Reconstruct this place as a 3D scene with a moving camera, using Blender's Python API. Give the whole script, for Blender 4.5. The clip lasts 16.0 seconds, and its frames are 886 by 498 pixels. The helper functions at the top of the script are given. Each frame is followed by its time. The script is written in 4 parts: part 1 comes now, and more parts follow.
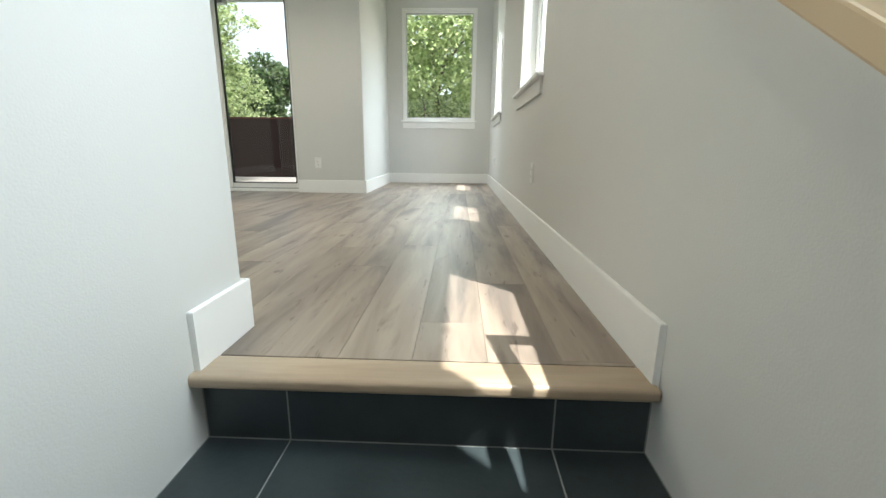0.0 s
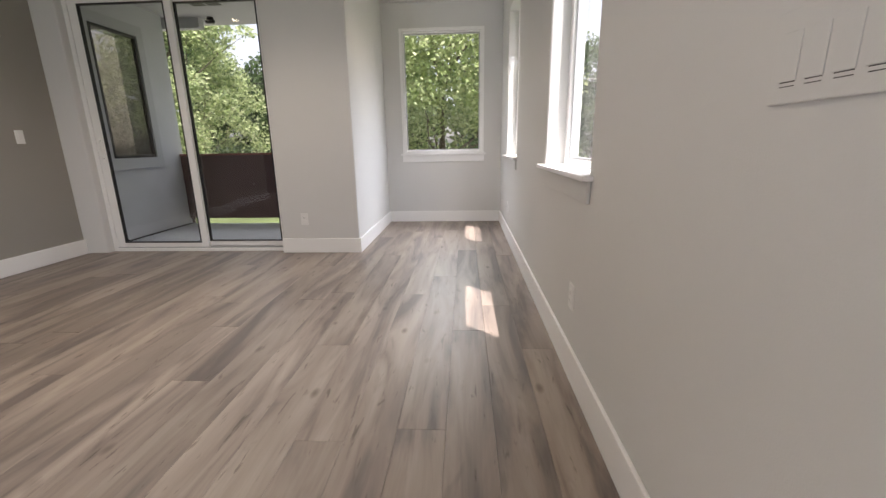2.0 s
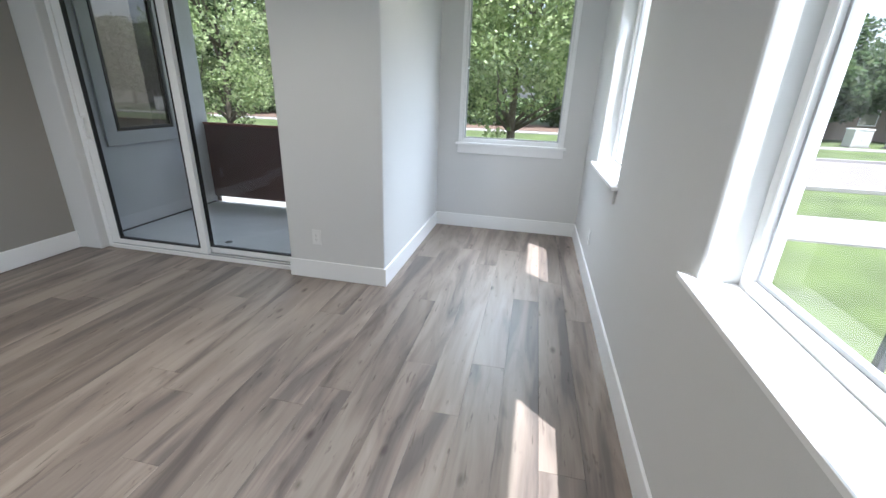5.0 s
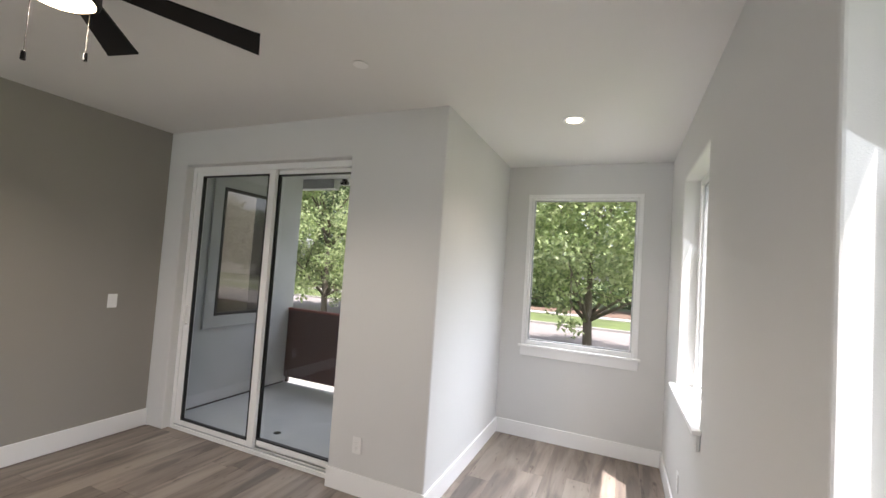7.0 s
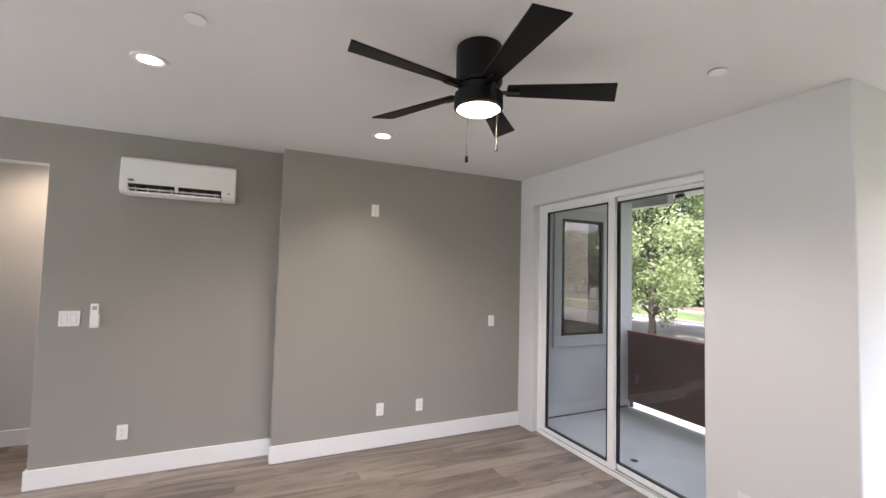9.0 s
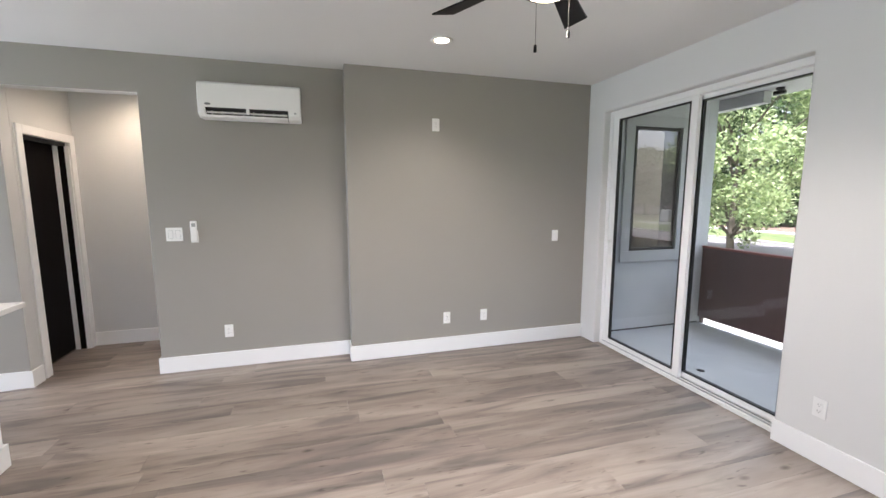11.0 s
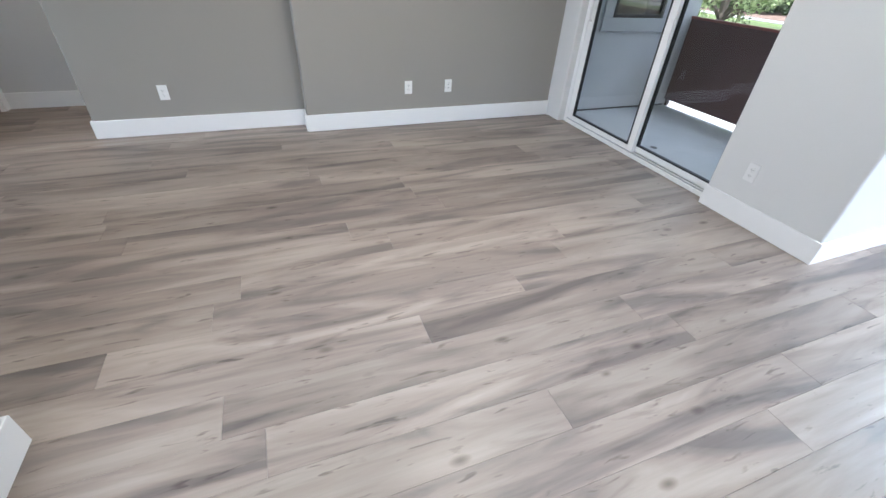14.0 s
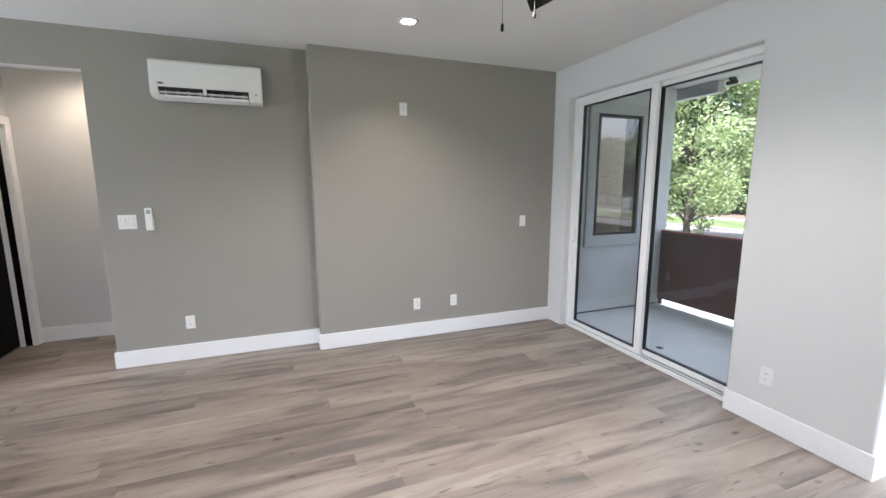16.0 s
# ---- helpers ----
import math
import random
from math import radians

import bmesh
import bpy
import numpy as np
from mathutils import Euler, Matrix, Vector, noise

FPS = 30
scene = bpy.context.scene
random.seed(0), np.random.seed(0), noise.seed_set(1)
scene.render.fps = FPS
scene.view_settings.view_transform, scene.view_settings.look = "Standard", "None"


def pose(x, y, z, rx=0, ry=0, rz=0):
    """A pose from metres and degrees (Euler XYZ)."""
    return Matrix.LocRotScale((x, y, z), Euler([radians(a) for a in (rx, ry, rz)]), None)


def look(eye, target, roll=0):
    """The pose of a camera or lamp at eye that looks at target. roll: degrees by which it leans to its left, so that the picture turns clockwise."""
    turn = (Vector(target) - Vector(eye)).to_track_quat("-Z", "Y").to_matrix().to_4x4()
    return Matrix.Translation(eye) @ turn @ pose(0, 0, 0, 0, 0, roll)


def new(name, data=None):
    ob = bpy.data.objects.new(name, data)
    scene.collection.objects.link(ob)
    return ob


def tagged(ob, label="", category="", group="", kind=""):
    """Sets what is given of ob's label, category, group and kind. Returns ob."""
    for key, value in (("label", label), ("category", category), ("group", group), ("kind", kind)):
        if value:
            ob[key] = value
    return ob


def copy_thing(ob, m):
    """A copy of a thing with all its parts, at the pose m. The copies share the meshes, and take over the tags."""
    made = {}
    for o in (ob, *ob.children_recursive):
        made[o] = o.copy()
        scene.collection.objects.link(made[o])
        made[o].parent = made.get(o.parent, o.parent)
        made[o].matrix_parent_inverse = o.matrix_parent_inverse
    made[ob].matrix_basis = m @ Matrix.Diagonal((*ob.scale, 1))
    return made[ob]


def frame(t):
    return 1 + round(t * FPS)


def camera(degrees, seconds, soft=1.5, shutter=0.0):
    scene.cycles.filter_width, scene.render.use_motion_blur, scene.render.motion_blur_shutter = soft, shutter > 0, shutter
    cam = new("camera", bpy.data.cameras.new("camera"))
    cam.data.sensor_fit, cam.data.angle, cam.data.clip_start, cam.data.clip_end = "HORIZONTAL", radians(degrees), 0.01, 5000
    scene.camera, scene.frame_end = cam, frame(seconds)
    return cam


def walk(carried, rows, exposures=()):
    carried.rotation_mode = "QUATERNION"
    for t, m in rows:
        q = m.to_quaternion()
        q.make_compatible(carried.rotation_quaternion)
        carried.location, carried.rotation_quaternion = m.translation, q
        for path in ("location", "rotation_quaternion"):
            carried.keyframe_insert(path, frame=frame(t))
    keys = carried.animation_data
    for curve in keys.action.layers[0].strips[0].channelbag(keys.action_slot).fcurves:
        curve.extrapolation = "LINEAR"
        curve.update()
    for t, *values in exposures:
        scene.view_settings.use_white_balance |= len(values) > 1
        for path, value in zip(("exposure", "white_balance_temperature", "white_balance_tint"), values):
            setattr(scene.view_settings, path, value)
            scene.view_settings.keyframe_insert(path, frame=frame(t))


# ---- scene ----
cam = camera(94.2, 16.0)
PATH = [
    (0, (-0.437, -0.805, 0.487), (-0.51, 1.139, 0.021), 0.6),
    (0.5, (-0.436, -0.586, 0.653), (-0.526, 1.392, 0.368), 0.2),
    (1, (-0.502, -0.362, 0.783), (-0.573, 1.602, 0.412), 0.5),
    (1.5, (-0.454, -0.177, 0.899), (-0.31, 1.778, 0.501), 2.1),
    (2, (-0.467, -0.004, 1.016), (-0.577, 1.932, 0.527), -1.0),
    (2.5, (-0.576, 0.218, 1.055), (-0.795, 1.873, -0.046), -3.2),
    (3, (-0.574, 0.397, 1.118), (-0.508, 1.878, -0.224), 1.0),
    (3.5, (-0.488, 0.678, 1.201), (-0.475, 2.23, -0.061), -0.5),
    (4, (-0.472, 0.84, 1.299), (-0.532, 2.483, 0.16), -2.8),
    (4.5, (-0.526, 1.08, 1.33), (-0.662, 2.81, 0.335), 0.3),
    (4.7, (-0.527, 1.15, 1.354), (-0.755, 2.932, 0.474), 1.3),
    (6.8, (-0.394, 1.416, 1.589), (-1.179, 3.255, 1.598), 4.2),
    (7, (-0.397, 1.401, 1.615), (-1.194, 3.233, 1.709), 3.9),
    (7.5, (-0.428, 1.361, 1.689), (-1.412, 3.083, 1.945), 1.9),
    (8, (-0.455, 1.326, 1.712), (-1.774, 2.806, 1.98), 1.0),
    (8.5, (-0.493, 1.233, 1.695), (-2.12, 2.383, 1.868), 1.0),
    (9, (-0.503, 1.171, 1.685), (-2.319, 2.003, 1.786), 1.5),
    (9.2, (-0.503, 1.133, 1.676), (-2.368, 1.853, 1.717), 1.7),
    (11.3, (-0.485, 1.13, 1.56), (-2.381, 1.693, 1.263), -0.3),
    (11.5, (-0.482, 1.13, 1.55), (-2.369, 1.699, 1.212), -0.1),
    (12, (-0.481, 1.132, 1.546), (-2.334, 1.715, 1.069), 0.5),
    (12.5, (-0.485, 1.126, 1.476), (-2.278, 1.724, 0.822), 1.4),
    (13, (-0.487, 1.139, 1.413), (-2.189, 1.75, 0.558), 2.5),
    (13.5, (-0.49, 1.139, 1.397), (-2.082, 1.762, 0.359), 3.6),
    (14, (-0.493, 1.148, 1.367), (-1.996, 1.78, 0.208), 3.5),
    (14.5, (-0.499, 1.16, 1.365), (-1.984, 1.866, 0.227), 3.4),
    (15, (-0.49, 1.154, 1.439), (-2.165, 1.892, 0.633), 1.3),
    (15.5, (-0.483, 1.136, 1.512), (-2.285, 1.862, 1.041), 0.1),
    (16, (-0.487, 1.125, 1.535), (-2.333, 1.831, 1.228), -0.1),
]
walk(cam, [(t, look(eye, at, roll)) for t, eye, at, roll in PATH],
     [(0, 1.42, 6450, 2), (0.5, 0.98, 6500, 2), (1, 0.92, 6550, 1), (1.5, 1.0, 6900, 14), (2, 1.14, 6650, 18), (2.5, 1.46, 5900, 15), (3.5, 1.62, 5720, 11), (4.5, 1.26, 5600, 9),
      (7, 1.36, 6450, 16), (8, 1.64, 6250, 18), (9, 1.92, 6180, 20), (11.5, 2.12, 5850, 15), (13, 2.08, 5600, 12), (14, 1.87, 5480, 11), (15, 1.94, 5580, 12), (16, 2.04, 5740, 14)])

# ---- world, sun ----
world = bpy.data.worlds.new("world")
scene.world = world
world.use_nodes = True
SUN_S, SUN_DY = 0.275, 0.25          # metres towards -x and +y for each metre that the sunlight falls
sun_way = Vector((SUN_S, -SUN_DY, 1)).normalized()
wn = world.node_tree.nodes
sky = wn.new("ShaderNodeTexSky")
sky.sky_type, sky.sun_disc = "NISHITA", False
sky.sun_elevation = math.asin(sun_way.z)
sky.sun_rotation = math.atan2(sun_way.x, sun_way.y)
sky.dust_density = 2.5
haze = wn.new("ShaderNodeHueSaturation")
haze.inputs["Saturation"].default_value = 0.4
world.node_tree.links.new(sky.outputs[0], haze.inputs["Color"])
world.node_tree.links.new(haze.outputs[0], wn["Background"].inputs[0])
wn["Background"].inputs[1].default_value = 0.15
sun = new("sun", bpy.data.lights.new("sun", "SUN"))
sun.data.energy, sun.data.angle, sun.data.color = 5.0, radians(0.6), (1, 0.96, 0.91)
sun.matrix_world = look(sun_way * 50, (0, 0, 0))


def window_light(name, where, way, w, h, watts):
    """An area lamp. In a window's opening it adds the high sky's light, which falls steeply inwards."""
    lamp = new(name, bpy.data.lights.new(name, "AREA"))
    lamp.data.shape, lamp.data.size, lamp.data.size_y, lamp.data.spread = "RECTANGLE", w, h, radians(84)
    lamp.data.energy, lamp.data.color = watts, (0.86, 0.94, 1.0)
    lamp.matrix_world = look(where, Vector(where) + Vector(way))
    return lamp


window_light("window_1_light", (0.26, -0.09, 1.75), (-0.64, 0, -0.77), 0.9, 1.3, 4.5)
window_light("window_2_light", (0.26, 2.10, 1.75), (-0.64, 0, -0.77), 0.8, 1.3, 5)
window_light("window_3_light", (0.26, 4.45, 1.75), (-0.64, 0, -0.77), 0.8, 1.3, 4.5)
window_light("window_4_light", (-0.77, 5.85, 1.75), (0, -0.64, -0.77), 0.9, 1.3, 5)
window_light("balcony_opening_light", (-3.05, 5.9, 1.85), (0, -0.5, -0.866), 2.6, 1.4, 3)

# fill lamps added out of view to brighten the room; no known windows there
for place, way, w, watts in (((-3.95, -4.84, 1.5), (0.25, 1, 0.05), 1.0, 27), ((-4.5, -3.3, 1.5), (1, 0.5, 0.05), 2.4, 9)):
    lamp = window_light("rear_fill_light", place, way, w, 1.8, watts)
    lamp.data.spread = radians(180)

# ---- materials ----


def material(name, base, rough=0.5, metal=0.0, vary=0.0, scale=3.0, bump=0.0, bump_scale=200.0, rand=0.0, spec=0.5):
    m = bpy.data.materials.new(name)
    m.use_nodes = True
    n, l = m.node_tree.nodes, m.node_tree.links
    b = n["Principled BSDF"]
    b.inputs["Base Color"].default_value = (*base, 1)
    b.inputs["Roughness"].default_value = rough
    b.inputs["Metallic"].default_value = metal
    b.inputs["Specular IOR Level"].default_value = spec
    tc = n.new("ShaderNodeTexCoord")
    if vary:
        a = n.new("ShaderNodeTexNoise")
        a.inputs["Scale"].default_value, a.inputs["Detail"].default_value = scale, 5
        l.new(tc.outputs["Object"], a.inputs["Vector"])
        r = n.new("ShaderNodeMapRange")
        r.inputs["From Min"].default_value, r.inputs["From Max"].default_value = 0.3, 0.7
        r.inputs["To Min"].default_value, r.inputs["To Max"].default_value = 1 - vary, 1 + vary
        l.new(a.outputs["Fac"], r.inputs["Value"])
        h = n.new("ShaderNodeHueSaturation")
        h.inputs["Color"].default_value = (*base, 1)
        l.new(r.outputs[0], h.inputs["Value"])
        l.new(h.outputs[0], b.inputs["Base Color"])
        rr = n.new("ShaderNodeMapRange")
        rr.inputs["To Min"].default_value, rr.inputs["To Max"].default_value = max(rough - 0.1, 0.02), min(rough + 0.1, 1)
        l.new(a.outputs["Fac"], rr.inputs["Value"])
        l.new(rr.outputs[0], b.inputs["Roughness"])
    if bump:
        a = n.new("ShaderNodeTexNoise")
        a.inputs["Scale"].default_value, a.inputs["Detail"].default_value = bump_scale, 4
        l.new(tc.outputs["Object"], a.inputs["Vector"])
        bp = n.new("ShaderNodeBump")
        bp.inputs["Strength"].default_value, bp.inputs["Distance"].default_value = bump, 0.002
        l.new(a.outputs["Fac"], bp.inputs["Height"])
        l.new(bp.outputs[0], b.inputs["Normal"])
    return m


def emitter(name, colour, strength):
    m = material(name, (0.8, 0.8, 0.8))
    b = m.node_tree.nodes["Principled BSDF"]
    b.inputs["Emission Color"].default_value = (*colour, 1)
    b.inputs["Emission Strength"].default_value = strength
    return m


def glass_material(name, tint=(1, 1, 1), gain=1.0):
    m = bpy.data.materials.new(name)
    m.use_nodes = True
    n, l = m.node_tree.nodes, m.node_tree.links
    n.remove(n["Principled BSDF"])
    t, g, f, x = (n.new("ShaderNodeBsdfTransparent"), n.new("ShaderNodeBsdfGlossy"), n.new("ShaderNodeFresnel"), n.new("ShaderNodeMixShader"))
    t.inputs[0].default_value = (*tint, 1)
    g.inputs["Roughness"].default_value = 0.01
    f.inputs["IOR"].default_value = 1.45
    mul = n.new("ShaderNodeMath")
    mul.operation, mul.use_clamp = "MULTIPLY", True
    mul.inputs[1].default_value = gain
    l.new(f.outputs[0], mul.inputs[0])
    l.new(mul.outputs[0], x.inputs[0])
    l.new(t.outputs[0], x.inputs[1])
    l.new(g.outputs[0], x.inputs[2])
    l.new(x.outputs[0], n["Material Output"].inputs[0])
    return m


def wood_material(name, along="y", tones=((0.254, 0.206, 0.172), (0.145, 0.119, 0.105), (0.332, 0.277, 0.231)), knots=True, rough=0.37):
    m = bpy.data.materials.new(name)
    m.use_nodes = True
    n, l = m.node_tree.nodes, m.node_tree.links
    b = n["Principled BSDF"]
    tc, info = n.new("ShaderNodeTexCoord"), n.new("ShaderNodeObjectInfo")
    shift = n.new("ShaderNodeVectorMath")
    shift.operation = "MULTIPLY_ADD"
    comb = n.new("ShaderNodeCombineXYZ")
    for k in range(3):
        l.new(info.outputs["Random"], comb.inputs[k])
    l.new(comb.outputs[0], shift.inputs[0])
    shift.inputs[1].default_value = (37, 91, 53)
    l.new(tc.outputs["Object"], shift.inputs[2])

    def noise_at(stretch, scale, detail=5, warp=0.0):
        mp = n.new("ShaderNodeMapping")
        mp.inputs["Scale"].default_value = stretch if along == "y" else (stretch[1], stretch[0], stretch[2])
        l.new(shift.outputs[0], mp.inputs["Vector"])
        t = n.new("ShaderNodeTexNoise")
        t.inputs["Scale"].default_value, t.inputs["Detail"].default_value = scale, detail
        t.inputs["Distortion"].default_value = warp
        l.new(mp.outputs[0], t.inputs["Vector"])
        return t.outputs["Fac"], mp

    def ramp(fac, stops):
        r = n.new("ShaderNodeValToRGB")
        while len(r.color_ramp.elements) < len(stops):
            r.color_ramp.elements.new(0.5)
        for e, (p, c) in zip(r.color_ramp.elements, stops):
            e.position, e.color = p, (*c, 1)
        l.new(fac, r.inputs[0])
        return r.outputs[0]

    def mix(mode, fac, a, c):
        x = n.new("ShaderNodeMix")
        x.data_type, x.blend_type = "RGBA", mode
        for v, s in ((fac, x.inputs[0]), (a, x.inputs[6]), (c, x.inputs[7])):
            if isinstance(v, (int, float)):
                s.default_value = v
            elif isinstance(v, tuple):
                s.default_value = (*v, 1)
            else:
                l.new(v, s)
        return x.outputs[2]

    broad, _ = noise_at((6.5, 0.9, 1), 1.0, 5, 1.0)
    tone = ramp(broad, [(0.36, tones[1]), (0.5, tones[0]), (0.66, tones[2])])
    own = n.new("ShaderNodeMapRange")
    own.inputs["To Min"].default_value, own.inputs["To Max"].default_value = 0.84, 1.14
    l.new(info.outputs["Random"], own.inputs["Value"])
    hs = n.new("ShaderNodeHueSaturation")
    l.new(own.outputs[0], hs.inputs["Value"])
    l.new(tone, hs.inputs["Color"])
    fine, _ = noise_at((90, 3.0, 1), 1.0, 6, 0.4)
    col = mix("MULTIPLY", 0.24, hs.outputs[0], ramp(fine, [(0.25, (0.66, 0.64, 0.62)), (0.6, (1.0, 1.0, 1.0))]))
    grain, _ = noise_at((22, 1.8, 1), 1.0, 5, 1.0)
    col = mix("MULTIPLY", 0.3, col, ramp(grain, [(0.30, (0.62, 0.60, 0.59)), (0.46, (1, 1, 1))]))
    if knots:
        smudge, _ = noise_at((11, 1.8, 1), 1.0, 6, 1.0)
        col = mix("MULTIPLY", 0.62, col, ramp(smudge, [(0.26, (0.36, 0.33, 0.33)), (0.32, (0.68, 0.66, 0.67)), (0.40, (1, 1, 1))]))
        fleck, _ = noise_at((42, 7, 1), 1.0, 3, 0.6)
        col = mix("MULTIPLY", 0.7, col, ramp(fleck, [(0.26, (0.30, 0.27, 0.26)), (0.31, (0.62, 0.59, 0.58)), (0.36, (1, 1, 1))]))
        mp = n.new("ShaderNodeMapping")
        mp.inputs["Scale"].default_value = (8.5, 4.0, 1)
        l.new(shift.outputs[0], mp.inputs["Vector"])
        v = n.new("ShaderNodeTexVoronoi")
        v.inputs["Scale"].default_value = 1.0
        l.new(mp.outputs[0], v.inputs["Vector"])
        sep, few = n.new("ShaderNodeSeparateColor"), n.new("ShaderNodeMath")
        l.new(v.outputs["Color"], sep.inputs[0])
        few.operation = "MULTIPLY_ADD"
        few.inputs[1].default_value = 0.55
        l.new(sep.outputs[0], few.inputs[0])
        l.new(v.outputs["Distance"], few.inputs[2])
        col = mix("MULTIPLY", 0.8, col, ramp(few.outputs[0], [(0.07, (0.10, 0.08, 0.07)), (0.12, (0.45, 0.41, 0.39)), (0.22, (1, 1, 1))]))
    l.new(col, b.inputs["Base Color"])
    rg = n.new("ShaderNodeMapRange")
    rg.inputs["To Min"].default_value, rg.inputs["To Max"].default_value = rough - 0.08, rough + 0.14
    l.new(fine, rg.inputs["Value"])
    l.new(rg.outputs[0], b.inputs["Roughness"])
    bp = n.new("ShaderNodeBump")
    bp.inputs["Strength"].default_value, bp.inputs["Distance"].default_value = 0.25, 0.001
    l.new(fine, bp.inputs["Height"])
    l.new(bp.outputs[0], b.inputs["Normal"])
    return m


M_WALL = material("white_wall_paint", (0.65, 0.65, 0.64), 0.7, vary=0.012, scale=1.5, bump=0.25, bump_scale=240)
M_CEIL = material("ceiling_paint", (0.76, 0.755, 0.74), 0.85, vary=0.012, scale=1.2, bump=0.2, bump_scale=180)
M_GREY = material("grey_wall_paint", (0.318, 0.302, 0.274), 0.65, vary=0.02, scale=1.5, bump=0.25, bump_scale=240)
M_TRIM = material("white_trim_paint", (0.86, 0.86, 0.855), 0.35, vary=0.01, scale=4)
M_VINYL = material("white_vinyl", (0.83, 0.83, 0.82), 0.3)
M_PLASTIC = material("white_plastic", (0.86, 0.86, 0.85), 0.3)
M_PLATE = material("off_white_plate", (0.76, 0.76, 0.75), 0.35)
M_SLOT = material("dark_slot", (0.02, 0.02, 0.02), 0.6)
M_GASKET = material("black_gasket", (0.012, 0.011, 0.011), 0.5)
M_FLOOR = wood_material("greige_oak_plank")
M_NOSE = wood_material("stair_nose_oak", along="x", tones=((0.40, 0.31, 0.225), (0.33, 0.25, 0.18), (0.46, 0.37, 0.28)), knots=False)
M_RAIL = wood_material("pale_rail_wood", tones=((0.62, 0.47, 0.30), (0.55, 0.40, 0.25), (0.68, 0.53, 0.35)), knots=False, rough=0.45)
M_UNDER = material("underlay", (0.13, 0.11, 0.10), 0.9)
M_TILE = material("slate_grey_tile", (0.032, 0.042, 0.047), 0.38, vary=0.22, scale=7, bump=0.3, bump_scale=60)
M_GROUT = material("grey_grout", (0.30, 0.31, 0.31), 0.9)
M_BLACK = material("black_metal", (0.008, 0.008, 0.008), 0.35, metal=0.3)
# dark metal greyed in its colour for the haze through the glass
M_RAILING = material("hazed_dark_metal", (0.05, 0.055, 0.06), 0.5)
M_FAN = material("matte_black_fan", (0.006, 0.005, 0.005), 0.5, spec=0.25)
M_STUCCO = material("grey_stucco", (0.50, 0.515, 0.53), 0.9, vary=0.06, scale=3, bump=0.8, bump_scale=320)
M_STUCCO_TRIM = material("grey_outside_trim", (0.42, 0.43, 0.44), 0.7, vary=0.03, scale=5)
M_MAROON = material("maroon_panel", (0.052, 0.020, 0.019), 0.45, vary=0.08, scale=2)
M_CONC = material("balcony_concrete", (0.42, 0.435, 0.445), 0.8, vary=0.08, scale=3, bump=0.4, bump_scale=90)
M_GLASS = glass_material("window_glass")
M_DOORGLASS = glass_material("double_door_glass", (0.97, 0.98, 0.98), 2.4)
M_CLEAR = bpy.data.materials.new("clear_edge")
M_CLEAR.use_nodes = True
cn = M_CLEAR.node_tree.nodes
cn.remove(cn["Principled BSDF"])
M_CLEAR.node_tree.links.new(cn.new("ShaderNodeBsdfTransparent").outputs[0], cn["Material Output"].inputs[0])
M_DARKGLASS = glass_material("tinted_glass", (0.34, 0.33, 0.30), 3.0)
M_COUNTER = material("white_quartz", (0.78, 0.76, 0.73), 0.2, vary=0.03, scale=9)
# near-black that paints the darkness inside the hall doorway
M_DOORWAY_DARK = material("doorway_darkness", (0.004, 0.003, 0.003), 0.6, spec=0.1)
M_LAMP = emitter("lamp_lens", (1.0, 0.80, 0.54), 9)
M_FANLAMP = emitter("fan_lamp_lens", (1.0, 0.76, 0.48), 5)
M_BARK = material("grey_bark", (0.13, 0.105, 0.085), 0.9, vary=0.25, scale=9, bump=1.0, bump_scale=25)
M_GRASS = material("lawn_grass", (0.085, 0.115, 0.035), 0.9, vary=0.3, scale=0.8, bump=1.0, bump_scale=12)
M_ROAD = material("pale_asphalt", (0.20, 0.18, 0.175), 0.9, vary=0.08, scale=1.2, bump=0.5, bump_scale=60)
M_WALK = material("sidewalk_concrete", (0.30, 0.285, 0.27), 0.9, vary=0.06, scale=2)
M_MULCH = material("brown_mulch", (0.14, 0.09, 0.065), 0.95, vary=0.3, scale=4, bump=1.0, bump_scale=20)
M_SIDING = material("pale_siding", (0.55, 0.54, 0.52), 0.7, vary=0.05, scale=2)
M_BROWNWALL = material("tan_siding", (0.24, 0.19, 0.15), 0.8, vary=0.06, scale=2)
M_ROOF = material("roof_shingle", (0.10, 0.10, 0.105), 0.9, vary=0.2, scale=6)
M_CARD = material("brick_red_trim", (0.2, 0.06, 0.05), 0.7)


def foliage(name, a, b2, c):
    m = bpy.data.materials.new(name)
    m.use_nodes = True
    n, l = m.node_tree.nodes, m.node_tree.links
    b = n["Principled BSDF"]
    g, r = n.new("ShaderNodeNewGeometry"), n.new("ShaderNodeValToRGB")
    r.color_ramp.elements.new(0.5)
    for e, (p, k) in zip(r.color_ramp.elements, ((0.0, a), (0.5, b2), (1.0, c))):
        e.position, e.color = p, (*k, 1)
    l.new(g.outputs["Random Per Island"], r.inputs[0])
    l.new(r.outputs[0], b.inputs["Base Color"])
    b.inputs["Roughness"].default_value = 0.5
    t, x = n.new("ShaderNodeBsdfTranslucent"), n.new("ShaderNodeMixShader")
    h = n.new("ShaderNodeHueSaturation")
    h.inputs["Value"].default_value = 1.5
    l.new(r.outputs[0], h.inputs["Color"])
    l.new(h.outputs[0], t.inputs[0])
    x.inputs[0].default_value = 0.58
    l.new(b.outputs[0], x.inputs[1])
    l.new(t.outputs[0], x.inputs[2])
    l.new(x.outputs[0], n["Material Output"].inputs[0])
    return m


